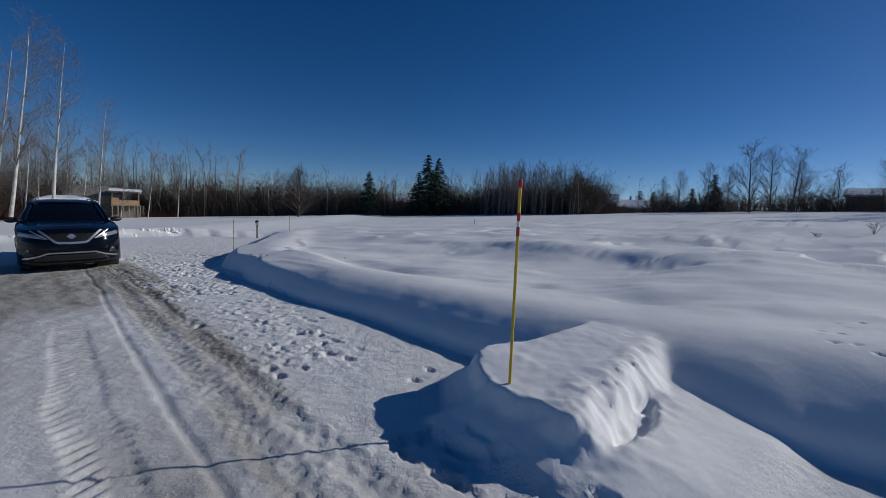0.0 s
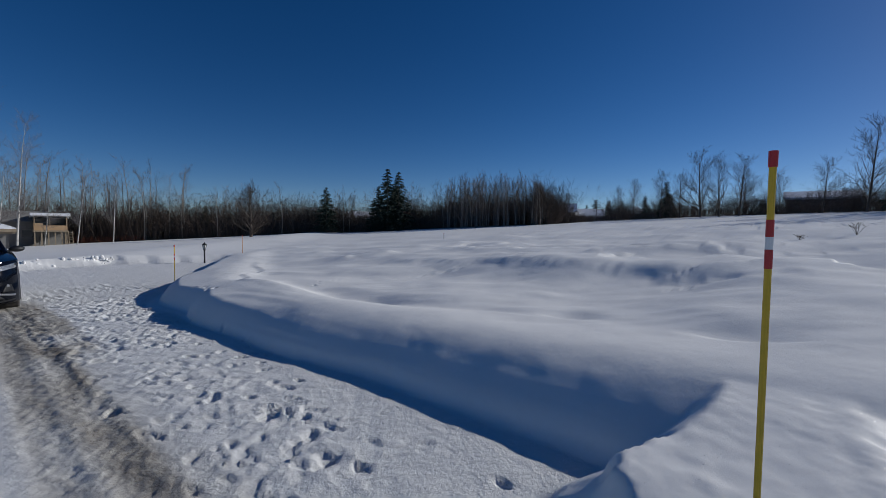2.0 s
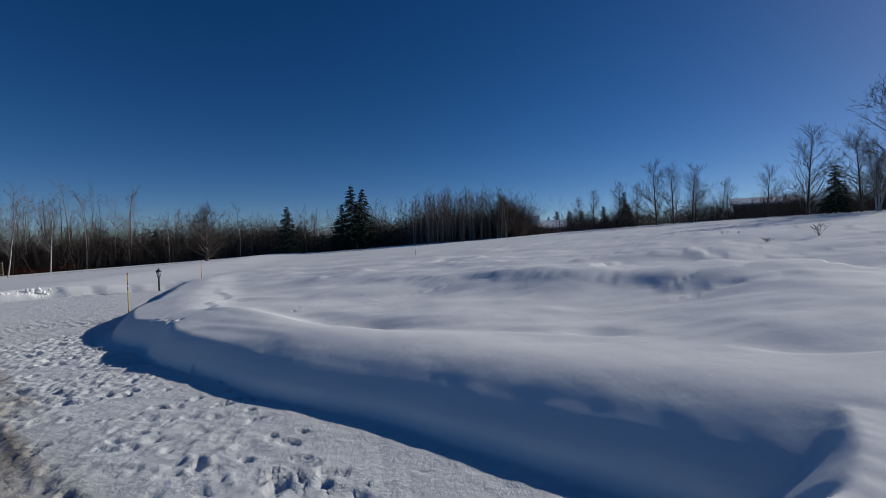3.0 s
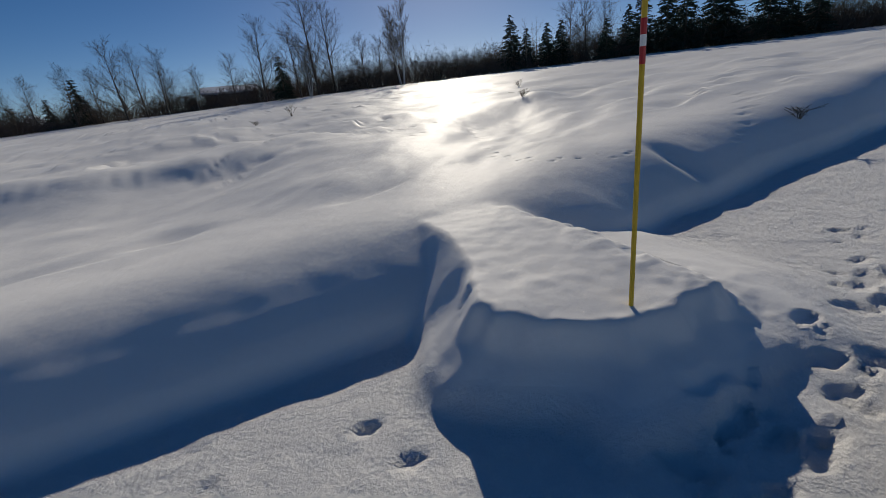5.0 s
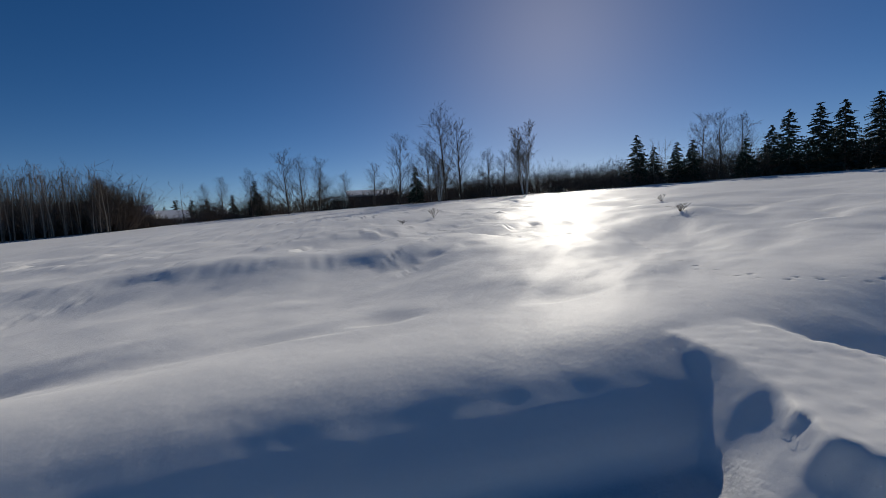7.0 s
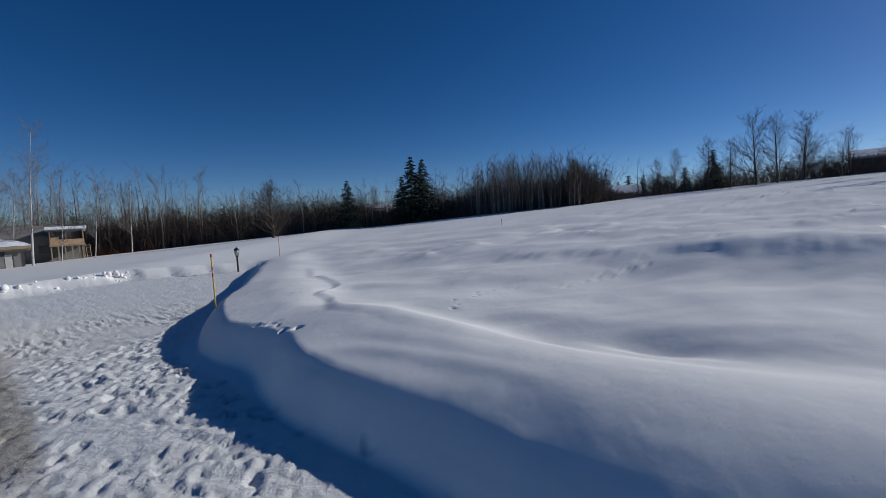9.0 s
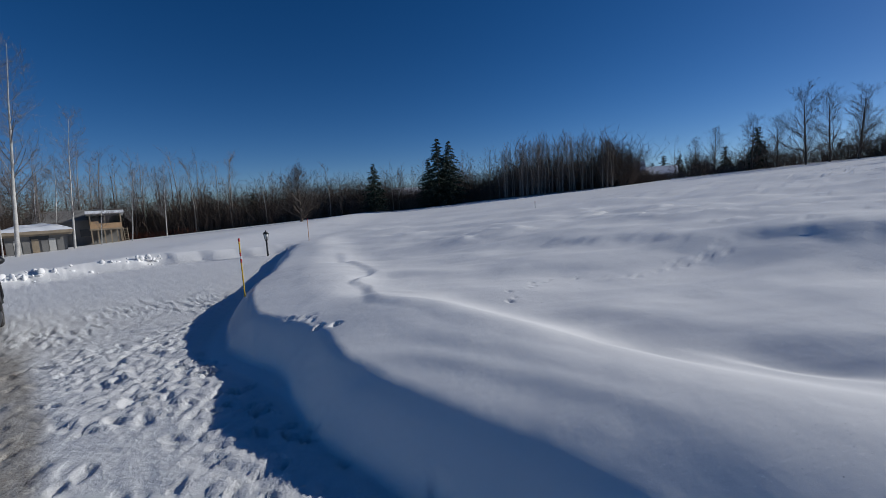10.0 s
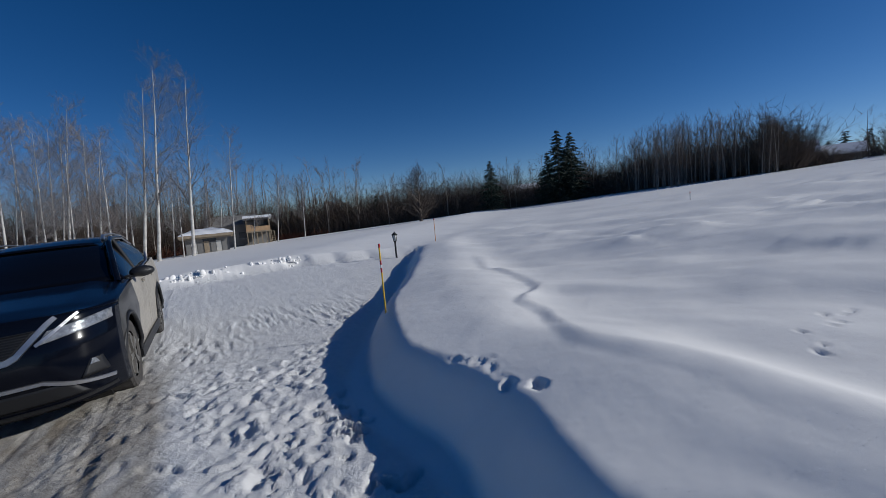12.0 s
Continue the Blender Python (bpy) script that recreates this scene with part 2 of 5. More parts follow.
def to_sd(x, y):
    return (x - OX) * BX + (y - OY) * BY, (x - OX) * BY - (y - OY) * BX


def to_xy(s, d):
    return OX + s * BX + d * BY, OY + s * BY - d * BX


def bell(x, y, cx, cy, r):
    return np.exp(-((x - cx) ** 2 + (y - cy) ** 2) / (r * r))


def drive_level(x, y):
    u = -0.64 * x + 0.77 * y
    s, d = to_sd(x, y)
    return 0.05 - 0.027 * np.clip(u, -6, 17) - 0.033 * np.clip(-d - 1.9, 0, 3) * step(s, 6, 9)


def field_level(x, y, calm=1.0):
    f = 0.33 + 0.0628 * np.clip(x, -20, 75) + 0.045 * np.clip(x + 20, -90, 0) + 0.0046 * np.clip(y, -60, 120)
    f = f - 0.22 * bell(x, y, 2.0, 7.7, 1.5) - 0.12 * bell(x, y, 4.0, 9.0, 1.6) + 0.2 * bell(x, y, 3.0, 12.6, 1.7)
    f = f + 0.12 * bell(x, y, 5.9, 10.2, 1.6) + 0.2 * bell(x, y, 11.1, 5.0, 1.3) - 0.16 * bell(x, y, -6.0, 18.2, 2.6)
    f = f - 0.1 * bell(x, y, 7.5, 5.0, 2.0) - 0.1 * bell(x, y, 13.9, 17.0, 3.0) + 0.1 * bell(x, y, 8.0, 14.5, 2.0)
    r = np.hypot(x, y)
    f = f - 0.14 * np.clip(r - 84, 0, 24) * step(x, 8, 30)
    near = np.exp(-(x * x + y * y) / 60.0**2)
    f = f + calm * near * (0.24 * fbm(x / 4.6, y / 2.4, 3, 3) + 0.06 * fbm(x / 1.7, y / 0.85, 3, 9))
    w = (0.5 * x + 0.87 * y) / 1.9 + 1.6 * fbm(x / 3.4, y / 2.2, 3, 13)
    saw = w - np.floor(w)
    f = f + calm * near * 0.12 * (saw - step(saw, 0.86, 1.0)) * step(fbm(x / 3.1, y / 3.1, 2, 14), -0.12, 0.25) * step(x + 0.6 * y, 6.5, 9.0)
    # a long wind-cut scarp across the field
    ss, sd = to_sd(x, y)
    e = sd - 6.15 - 0.7 * fbm(ss * 0.9, sd * 0.5, 4, 17)
    f = f + calm * (0.11 * step(e, -0.35, 0.55) * np.exp(-np.clip(e, 0, 30) / 3.0) + 0.03 * fbm(x * 1.6, y * 1.6, 3, 19) * np.exp(-(e / 0.5) ** 2)) * step(ss, -2.0, 0.5) * (1 - step(ss, 8.5, 10.5))
    return f + 0.45 * step(-x, 9, 17) * np.exp(-np.abs(x + 15) / 18)


def edge_right(s):
    c = 0.25 * step(-s, 1.8, 3.2) + 0.09 * np.clip(-s - 4, 0, 20) + 0.05 * np.sin(s * 0.9) + 0.03 * np.sin(s * 2.3 + 1)
    w = s - 9.7
    return c + 0.58 * 0.5 * (w + np.sqrt(w * w + 0.6)) - 0.32 * step(s, 8.5, 11.0) - 0.1 * np.exp(-(s / 1.2) ** 2)


def edge_end(d):
    return 22.0 + 0.3 * np.clip(d + 2.5, -9, 4.5) - 0.4 * np.clip(d - 2, 0, 9) + 0.3 * fbm(d * 0.5, d * 0.1, 3, 43)


def land(x, y):
    """Height of the ground, and how gritty and how trodden it is."""
    s, d = to_sd(x, y)
    q = d - edge_right(s)
    drive, field = drive_level(x, y), field_level(x, y, 0.25 + 0.75 * step(q, 0.7, 2.6))
    wob = 0.07 * fbm(x * 2.1, y * 2.1, 3, 21)
    # the bank: a hollowed steep face, a rounded shoulder, then the open field
    brow = step(s, 4.5, 8.0)
    inset = -0.1 + 0.27 * step(s, 7.2, 9) - 0.15 * step(s, 10.2, 11.6)
    t = np.clip((q + wob * 0.3 + 0.45) / (1.9 - 0.4 * step(s, 2.0, 4.5)), 0, 1)
    face = (1 - (1 - t) ** 3) * step(t, 0, 0.12)
    # where the wind has rounded it: a low wall with a long gentle brow above
    wall, brow_t = np.clip((q + wob * 0.5 + 0.33 - inset) / 0.46, 0, 1), np.clip((q - 0.1 - inset) / 1.5, 0, 1)
    soft = 0.79 * (1 - (1 - wall) ** 1.6) * step(wall, 0, 0.2) + 0.21 * (1 - (1 - brow_t) ** 1.3)
    face = face + (soft - face) * brow
    seam = q + 0.05 * fbm(s * 0.7, q * 1.5, 3, 5) + 0.012 * s * brow
    strata = (0.0035 * np.sin(seam * 31) + 0.002 * np.sin(seam * 67 + 1)) * (0.6 + 0.7 * fbm(s * 0.6, q * 3, 2, 6)) * step(q, -0.45, -0.3) * (1 - step(q, -0.16, 0.02))
    strata = strata - 0.004 * np.exp(-((seam - 0.07) / 0.08) ** 2) * step(s, -0.2, 0.5) * (1 - step(s, 3.5, 5.5))
    # long slanting drifts on the rounded stretch
    strata = strata + 0.0045 * np.sin(q * 10 + 1.7 * s + 5 * fbm(s * 0.5, q * 0.9, 3, 8)) * step(q, -0.3, -0.05) * (1 - step(q, 0.4, 0.8)) * step(s, 4.2, 5.5) * (1 - step(s, 8.2, 9.5))
    lift = (0.1 + 0.12 * step(s, 5, 8) * (1 - step(s, 16, 24))) * np.exp(-(np.clip(q - 0.25 - 0.7 * brow, 0, 9) / 1.1) ** 2)
    qr = q - 1.25 + 0.25 * step(s, 4, 6) * (1 - step(s, 9, 10)) - 0.7 * step(s, 9.3, 10.6) - 0.12 * np.sin(s * 1.1)
    ridge = (0.03 * np.exp(-((qr + 0.15) / 0.45) ** 2) - (0.13 - 0.07 * step(s, 7, 9)) * np.exp(-((qr - 0.62) / 0.5) ** 2)) * step(s, 2, 5) * (1 - step(s, 14, 18)) * (1 - 0.65 * step(s, 8.5, 10))
    # a wind-cut lip behind the crest, with a bench in front of it where the bank turns
    ql = q - 0.8 - 0.76 * step(s, 8.4, 9.8) - 0.62 * step(s, 10.0, 10.7) + 0.4 * step(s, 11, 14) - 0.12 * fbm(x * 1.3, y * 1.3, 3, 15)
    sharp = 0.26 + 0.16 * (1 - step(s, 7.5, 9.5))
    ridge = ridge + 0.05 * step(ql, 0, sharp) * np.exp(-np.clip(ql, 0, 9) / 1.6) * step(s, 3, 7.5) * (1 - step(s, 14, 17))
    for cs, cd, ls, depth in ((1.44, 2.2, 0.35, 0.06), (4.85, 1.85, 0.5, 0.07), (2.7, 2.0, 0.8, 0.05), (-0.5, 1.8, 0.45, 0.05), (5.8, 1.4, 0.4, 0.04)):
        v = d - cd - 0.06 * fbm(s * 2, d * 2, 2, 16)
        ridge = ridge - depth * np.exp(-((s - cs) / ls) ** 2) * np.exp(-(v / np.where(v > 0, 0.34, 0.13)) ** 2)
    # a crossing scuffed through the crest
    ridge = ridge - 0.1 * np.exp(-((s + 3.74) / 0.16) ** 2) * np.exp(-((q - 0.2) / 0.35) ** 2)
    z = drive + (np.maximum(field, drive + 0.27) - drive) * face + strata + lift * face + ridge
    # ploughed edge at the end of the drive
    q2 = s - edge_end(d)
    lumps = clods(x * 2.3, y * 2.3, 31) * step(fbm(x * 0.5, y * 0.5, 2, 33), -0.1, 0.3)
    face2 = step(q2 + 0.22 * fbm(x * 1.3, y * 1.3, 3, 41), -0.2, 0.2)
    edge = field + 0.08 * np.exp(-((q2 - 0.5) / 0.8) ** 2) + 0.13 * lumps * np.exp(-((q2 - 0.2) / 0.5) ** 2)
    z = z + (edge - z) * face2 * np.maximum(1 - step(q, -0.3, 0.6), step(s, 21.5, 23.5))
    # far side of the drive
    q3 = -d - 11
    z = np.where(q3 > -1, drive + (field + 0.2 - drive) * step(q3, -0.3, 0.5), z)
    # spur of ploughed snow across the foot of the bank
    sx, dx = s + 0.88, d + 0.72
    rim = 0.09 * fbm(x * 3.0, y * 3.0, 3, 51)
    fray = 0.07 * fbm(x * 7.0, y * 7.0, 3, 53) * step(-d, 0.45, 0.9)
    left = -s - 0.33 - 0.1 * (1 - step(-d, 0.0, 0.6)) + 0.21 * step(-d, 0.5, 0.95) - 0.1 * step(-d, 1.1, 1.24) - 0.36 * step(-d, 1.2, 1.62)
    tip = d + 1.6 - 0.25 * np.clip(sx, -1, 1) ** 2
    e = 0.5 * (left + tip - np.sqrt((left - tip) ** 2 + 0.004))
    # a crumbled lip, then a long drifted slope
    lip, foot = 0.3 * step(-d, 0.45, 0.9) * (1 - step(-s, 1.3, 1.7)), 0.6 + 0.6 * step(-s, 1.2, 1.8)
    side = lip * step(e + fray, -0.05, 0.07) + (1 - lip) * step(np.clip((e + foot - 0.05) / foot, 0, 1) ** 1.15, 0.0, 1.15) / 0.9545
    right = 0.5 * step(s + 1.36 + rim * 1.2, -0.2, 0.22) + 0.5 * step(s + 2.15, -0.75, 0.75)
    top = 0.385 + 0.10 * step(d, -1.4, 0.2) - 0.05 * step(-d, 1.0, 1.6) + 0.016 * fbm(x * 2.2, y * 2.2, 3, 61) + 0.006 * fbm(x * 11, y * 11, 3, 62)
    spur = np.clip(side, 0, 1) * right * (1 - step(d, 0.3, 1.0))
    tip = np.clip(side, 0, 1)
    chunk = (0.03 * clods(x * 4.3, y * 4.3, 71) + 0.03 * clods(x * 9, y * 9, 73) + 0.025 * clods(x * 19, y * 19, 75)) * np.exp(-((s + 1.36) / 0.24) ** 2) * tip * step(-d, 0.0, 0.5)
    crust = (0.014 * clods(x * 6, y * 6, 77) + 0.02 * clods(x * 13, y * 13, 78)) * np.exp(-((e - 0.02) / 0.1) ** 2) * np.clip(spur, 0, 1) * step(-d, 0.5, 1.0)
    zs = drive + top * spur + chunk + crust
    z = z + (0.5 * (z + zs + np.sqrt((z - zs) ** 2 + 0.0009)) - z) * step(spur, 0.0, 0.25)
    bare = 1 - step(q, -0.55, -0.3)
    bare = bare * (1 - step(q2, -0.4, 0.0)) * (1 - np.clip(spur * 3, 0, 1))
    # gritty wheel bands and the melted patch in front of the car
    wav = 0.12 * fbm(s * 0.5, d * 0.5, 2, 81)
    db = d + wav - 0.03 * np.clip(s, -3, 14)

    def band(a, b, soft):
        return step(db, a - soft, a + soft) * (1 - step(db, b - soft, b + soft))

    grit = 0.85 * band(-2.98, -2.36, 0.10) + 0.3 * band(-3.6, -2.9, 0.2) * (1 - step(s, 0, 2)) + 0.85 * band(-5.4, -4.2, 0.22) + 0.38 * band(-4.2, -3.1, 0.2) + 0.30 * band(-2.40, -2.1, 0.15)
    patch = np.exp(-(np.abs(s - 9.2) / 3.0) ** 4) * band(-4.7, -2.05, 0.12)
    grit = np.clip(grit * (0.75 + 0.9 * fbm(s * 0.45, d * 2.2, 3, 85)) + patch * (0.85 + 0.9 * fbm(s * 1.2, d * 2.5, 3, 87)), 0, 1)
    grit = grit * bare * (1 - step(s, 12.5, 15.5)) * step(s, -9, -7)
    trod = bare * step(d, -2.6, -2.3) + 0.55 * bare
    # loose lumps, ruts and the tyre's tread
    crowd = step(s, 4.6, 7.2) * (1 - step(s, 14, 18)) * (step(d, -2.45, -2.2) + 0.45 * step(s, 9, 11) * step(d, -5.5, -4.5)).clip(0, 1) * (1 - 0.75 * step(q, -0.75, -0.5))
    thin = step(s, 0.6, 1.8) * (1 - step(s, 4.6, 7.2)) * step(d, -2.3, -1.9) * (1 - step(d, -1.2, -0.85))
    scuff = np.exp(-(((s - 2.35) / 0.42) ** 2 + ((d + 1.2) / 0.2) ** 2) ** 1.5)
    patchy = step(fbm(x * 1.1, y * 1.1, 3, 96), -0.25, 0.3)
    heavy = bare * np.clip(crowd * (0.25 + 0.75 * patchy) + 0.5 * thin * patchy + scuff, 0, 1)
    z = z + heavy * (0.026 * plates(x * 7, y * 7, 91) + 0.02 * plates(x * 13, y * 13, 93) * patchy + 0.02 * clods(x * 15, y * 15, 94) * step(fbm(x * 2.3, y * 2.3, 2, 95), 0.0, 0.3))
    z = z + 0.018 * bare * step(d + 0.05 * fbm(s * 2, d, 3, 92), -2.3, -2.24) * step(s, 5, 7) * (1 - step(s, 12, 14))
    z = z + band(-2.98, -2.30, 0.12) * bare * (0.022 * clods(x * 16, y * 16, 97) + 0.012 * clods(x * 30, y * 30, 98))
    z = z - 0.014 * bare * (1 - step(s, 11, 13)) * (band(-2.95, -2.75, 0.05) + band(-2.62, -2.45, 0.04) + band(-3.2, -3.14, 0.03))
    tread = band(-3.82, -3.48, 0.03) * bare * (1 - step(s, 4, 5))
    chevron = np.sin((s + 0.55 * np.abs(db + 3.65)) * 2 * math.pi / 0.13)
    z = z + tread * (0.012 * np.clip(chevron * 1.6, -1, 1) * step(vnoise(s * 1.5, d * 5, 3), -0.3, 0.1) - 0.012)
    z = z + bare * 0.012 * fbm(x * 5, y * 5, 4, 99)
    return z, grit, np.clip(trod, 0, 1)


def spaced(a, b, fine, lo, hi, grow):
    """Lines from lo to hi: even between a and b, then ever wider apart."""
    out = list(np.arange(a, b, fine))
    for start, way, end in ((a, -1, lo), (out[-1], 1, hi)):
        v, w = start, fine
        more = []
        while (v - end) * way < 0:
            w *= grow
            v += way * w
            more.append(v)
        out = more[::-1] + out if way < 0 else out + more
    return np.array(out)


def prints():
    """Footprints: place, turn, length, depth."""
    rng = random.Random(5)
    out = []
    for k in range(260):
        s, d = rng.uniform(1.2, 14), rng.uniform(-2.3, -0.75)
        out.append((s, d, rng.gauss(0, 0.7), rng.uniform(0.1, 0.26), rng.uniform(0.01, 0.026)))
    for k in range(150):
        s = rng.uniform(-8.5, -0.3)
        d = rng.gauss(-1.75, 0.32) if s < -2.2 else rng.gauss(-2.05, 0.13)
        out.append((s, min(d, -1.0), rng.gauss(0, 0.5), rng.uniform(0.1, 0.28), rng.uniform(0.012, 0.028)))
    for k in range(16):
        out.append((rng.uniform(3, 9), rng.uniform(-0.9, -0.5), rng.uniform(-1.5, 1.5), 0.12, 0.04))
    for k in range(34):
        out.append((rng.gauss(8.6, 1.1), rng.uniform(-0.62, -0.3), rng.uniform(-1.5, 1.5), rng.uniform(0.1, 0.2), 0.045))
    return out


def tracks():
    """Animal tracks over the field: single small holes in lines."""
    rng = random.Random(8)
    out = []
    for ax, ay, bx, by, n in ((4.08, 2.15, 3.41, 3.53, 9), (3.41, 3.53, 3.75, 4.08, 6), (3.75, 4.08, 5.75, 4.88, 9), (5.75, 4.88, 8.85, 5.9, 12), (8.85, 5.9, 7.7, 8.6, 9), (-2.75, 11.5, -1.95, 12.5, 9), (-1.95, 12.5, -0.8, 12.2, 7), (-0.8, 12.2, 1.03, 13.1, 14), (4.0, 9.0, 4.7, 8.9, 5), (6.5, 6.5, 9.5, 4.2, 10), (4.5, 1.6, 8.5, 0.2, 10), (1.5, 14, 6, 11, 12)):
        for k in range(n):
            f = k / n
            out.append((ax + (bx - ax) * f + rng.gauss(0, 0.07), ay + (by - ay) * f + rng.gauss(0, 0.07), rng.uniform(0.03, 0.055), rng.uniform(0.03, 0.05)))
    return out


def build_ground():
    ls = spaced(-4.2, 12.0, 0.032, -160.0, 330.0, 1.05)
    ld = spaced(-4.6, 2.6, 0.025, -300.0, 330.0, 1.042)
    S, Dd = np.meshgrid(ls, ld, indexing="ij")
    X, Y = to_xy(S, Dd)
    Z, G, P = land(X, Y)

    def dent(cs, cd, turn, length, width, depth, rimmed):
        i0, i1 = np.searchsorted(ls, (cs - length, cs + length))
        j0, j1 = np.searchsorted(ld, (cd - length, cd + length))
        if i1 - i0 < 2 or j1 - j0 < 2:
            return
        a, b = S[i0:i1, j0:j1] - cs, Dd[i0:i1, j0:j1] - cd
        u, v = a * math.cos(turn) + b * math.sin(turn), b * math.cos(turn) - a * math.sin(turn)
        waist = width * (1 + 0.25 * np.cos(u / length * 7))
        r = np.sqrt((u / (length / 2)) ** 2 + (v / (waist / 2)) ** 2)
        Z[i0:i1, j0:j1] += -depth * (1 - step(r, 0.82, 1.08)) + rimmed * depth * np.exp(-((r - 1.2) / 0.16) ** 2)

    for s, d, turn, length, depth in prints():
        dent(s, d, turn, length, length * 0.4, depth, 0.3)
    for x, y, size, depth in tracks():
        s, d = to_sd(x, y)
        wide = max(size, 0.042 * max(d - 2.6, 0) * 1.05, 0.05 * max(-4.2 - s, 0) * 1.05)
        dent(s, d, 0.4, wide * 1.6, wide, depth * 0.4, 0.0 if wide > size else 0.3)
    for x, y, turn, length, width, depth in ((1.40, 2.84, 1.5, 0.8, 0.17, 0.075), (-0.06, 4.22, 0.3, 0.12, 0.08, 0.03), (-0.2, 3.95, 0.3, 0.13, 0.07, 0.025), (-4.73, 10.8, 0.6, 0.15, 0.08, 0.045), (-4.53, 10.71, 0.6, 0.15, 0.08, 0.045)):
        s, d = to_sd(x, y)
        dent(s, d, turn, length, width, depth, 0.0)
    # crust broken off along the crest
    rng = random.Random(31)
    for k in range(7):
        s, d = rng.gauss(8.9, 0.3), rng.gauss(0.42, 0.06)
        dent(s, d, rng.uniform(-1, 1), rng.uniform(0.1, 0.22), rng.uniform(0.06, 0.12), rng.uniform(0.006, 0.012), 0.5)
    n, m = S.shape
    me = bpy.data.meshes.new("ground")
    idx = np.arange(n * m).reshape(n, m)
    quads = np.stack([idx[:-1, :-1], idx[:-1, 1:], idx[1:, 1:], idx[1:, :-1]], -1).reshape(-1, 4)
    me.vertices.add(n * m)
    me.vertices.foreach_set("co", np.stack([X, Y, Z], -1).astype(np.float32).ravel())
    me.loops.add(quads.size)
    me.loops.foreach_set("vertex_index", quads.astype(np.int32).ravel())
    me.polygons.add(len(quads))
    me.polygons.foreach_set("loop_start", np.arange(0, quads.size, 4, dtype=np.int32))
    me.polygons.foreach_set("use_smooth", np.ones(len(quads), bool))
    for key, val in (("grit", G), ("packed", P)):
        at = me.attributes.new(key, "FLOAT", "POINT")
        at.data.foreach_set("value", val.astype(np.float32).ravel())
    me.update(calc_edges=True)
    me.validate()
    if me.polygons[0].normal.z < 0:
        me.flip_normals()
    me.materials.append(M_GROUND)
    return tagged(new("ground", me), "snow-covered ground with a ploughed icy drive and smooth banks", "ground", kind="structure")


ground = build_ground()


def snow_lumps():
    """Broken lumps of ploughed snow along the end of the drive."""
    g = random.Random(77)
    ball = bmesh.new()
    bmesh.ops.create_icosphere(ball, subdivisions=2, radius=1.0)
    base = [v.co.copy() for v in ball.verts]
    tris = [[v.index for v in f.verts] for f in ball.faces]
    ball.free()
    verts, faces = [], []
    for k in range(400):
        d = g.uniform(-10.5, 2.2)
        s = float(edge_end(np.array(d))) + g.gauss(0.0, 0.16)
        x, y = to_xy(s, d)
        if vnoise(np.array(d * 0.7), np.array(0.5), 5) < g.uniform(-0.5, 0.15):
            continue
        z = float(land(np.array([x]), np.array([y]))[0][0])
        size = g.uniform(0.03, 0.1)
        m = pose(x, y, z - 0.4 * size, g.uniform(0, 360), g.uniform(0, 360), g.uniform(0, 360))
        squash = Vector((size * g.uniform(0.7, 1.5), size * g.uniform(0.7, 1.3), size * g.uniform(0.5, 0.9)))
        bumps = [g.uniform(0.82, 1.12) for _ in base]
        o = len(verts)
        verts += [tuple(m @ Vector((c.x * squash.x * b, c.y * squash.y * b, c.z * squash.z * b))) for c, b in zip(base, bumps)]
        faces += [[i + o for i in t] for t in tris]
    ob = mesh_part("snow_lumps", verts, faces, M_GROUND, smooth=True)
    return tagged(ob, "broken white snow lumps along the ploughed edge", "snow lumps", kind="stuff")


snow_lumps()


def level(x, y):
    return float(land(np.array([float(x)]), np.array([float(y)]))[0][0])


# ---- marker stakes ----
def marker_stake(x, y, base, height, lean_x, lean_y, radius=0.011):
    ob = thing("marker_stake", pose(x, y, base, lean_y, lean_x, 0), "yellow marker stake with red and white tape in a snow bank", "marker stake", "driveway marker stakes")
    def tube(name, z0, z1, r, mat, label):
        bm = bmesh.new()
        bmesh.ops.create_cone(bm, cap_ends=True, segments=12, radius1=r, radius2=r, depth=z1 - z0, matrix=Matrix.Translation((0, 0, (z0 + z1) / 2)))
        bmesh.ops.bevel(bm, geom=[e for e in bm.edges if abs(e.verts[0].co.z - e.verts[1].co.z) < 1e-5], offset=r * 0.25, segments=1)
        part(name, bm, mat, ob, label)
    tube("pole", -0.12, height, radius, M_YELLOW, "yellow fibreglass pole")
    tube("cap", height - 0.05, height + 0.004, radius * 1.28, M_RED, "dark red plastic cap")
    tube("tape", height - 0.283, height - 0.225, radius * 1.1, M_RED, "red tape")
    tube("tape", height - 0.325, height - 0.283, radius * 1.1, M_WHITE, "white tape")
    tube("tape", height - 0.39, height - 0.325, radius * 1.1, M_RED, "red tape")
    return ob


marker_stake(0.556, 3.035, 0.285, 1.53, -0.5, 0)
marker_stake(-6.68, 13.38, level(-6.68, 13.38), 0.95, 0, 0)

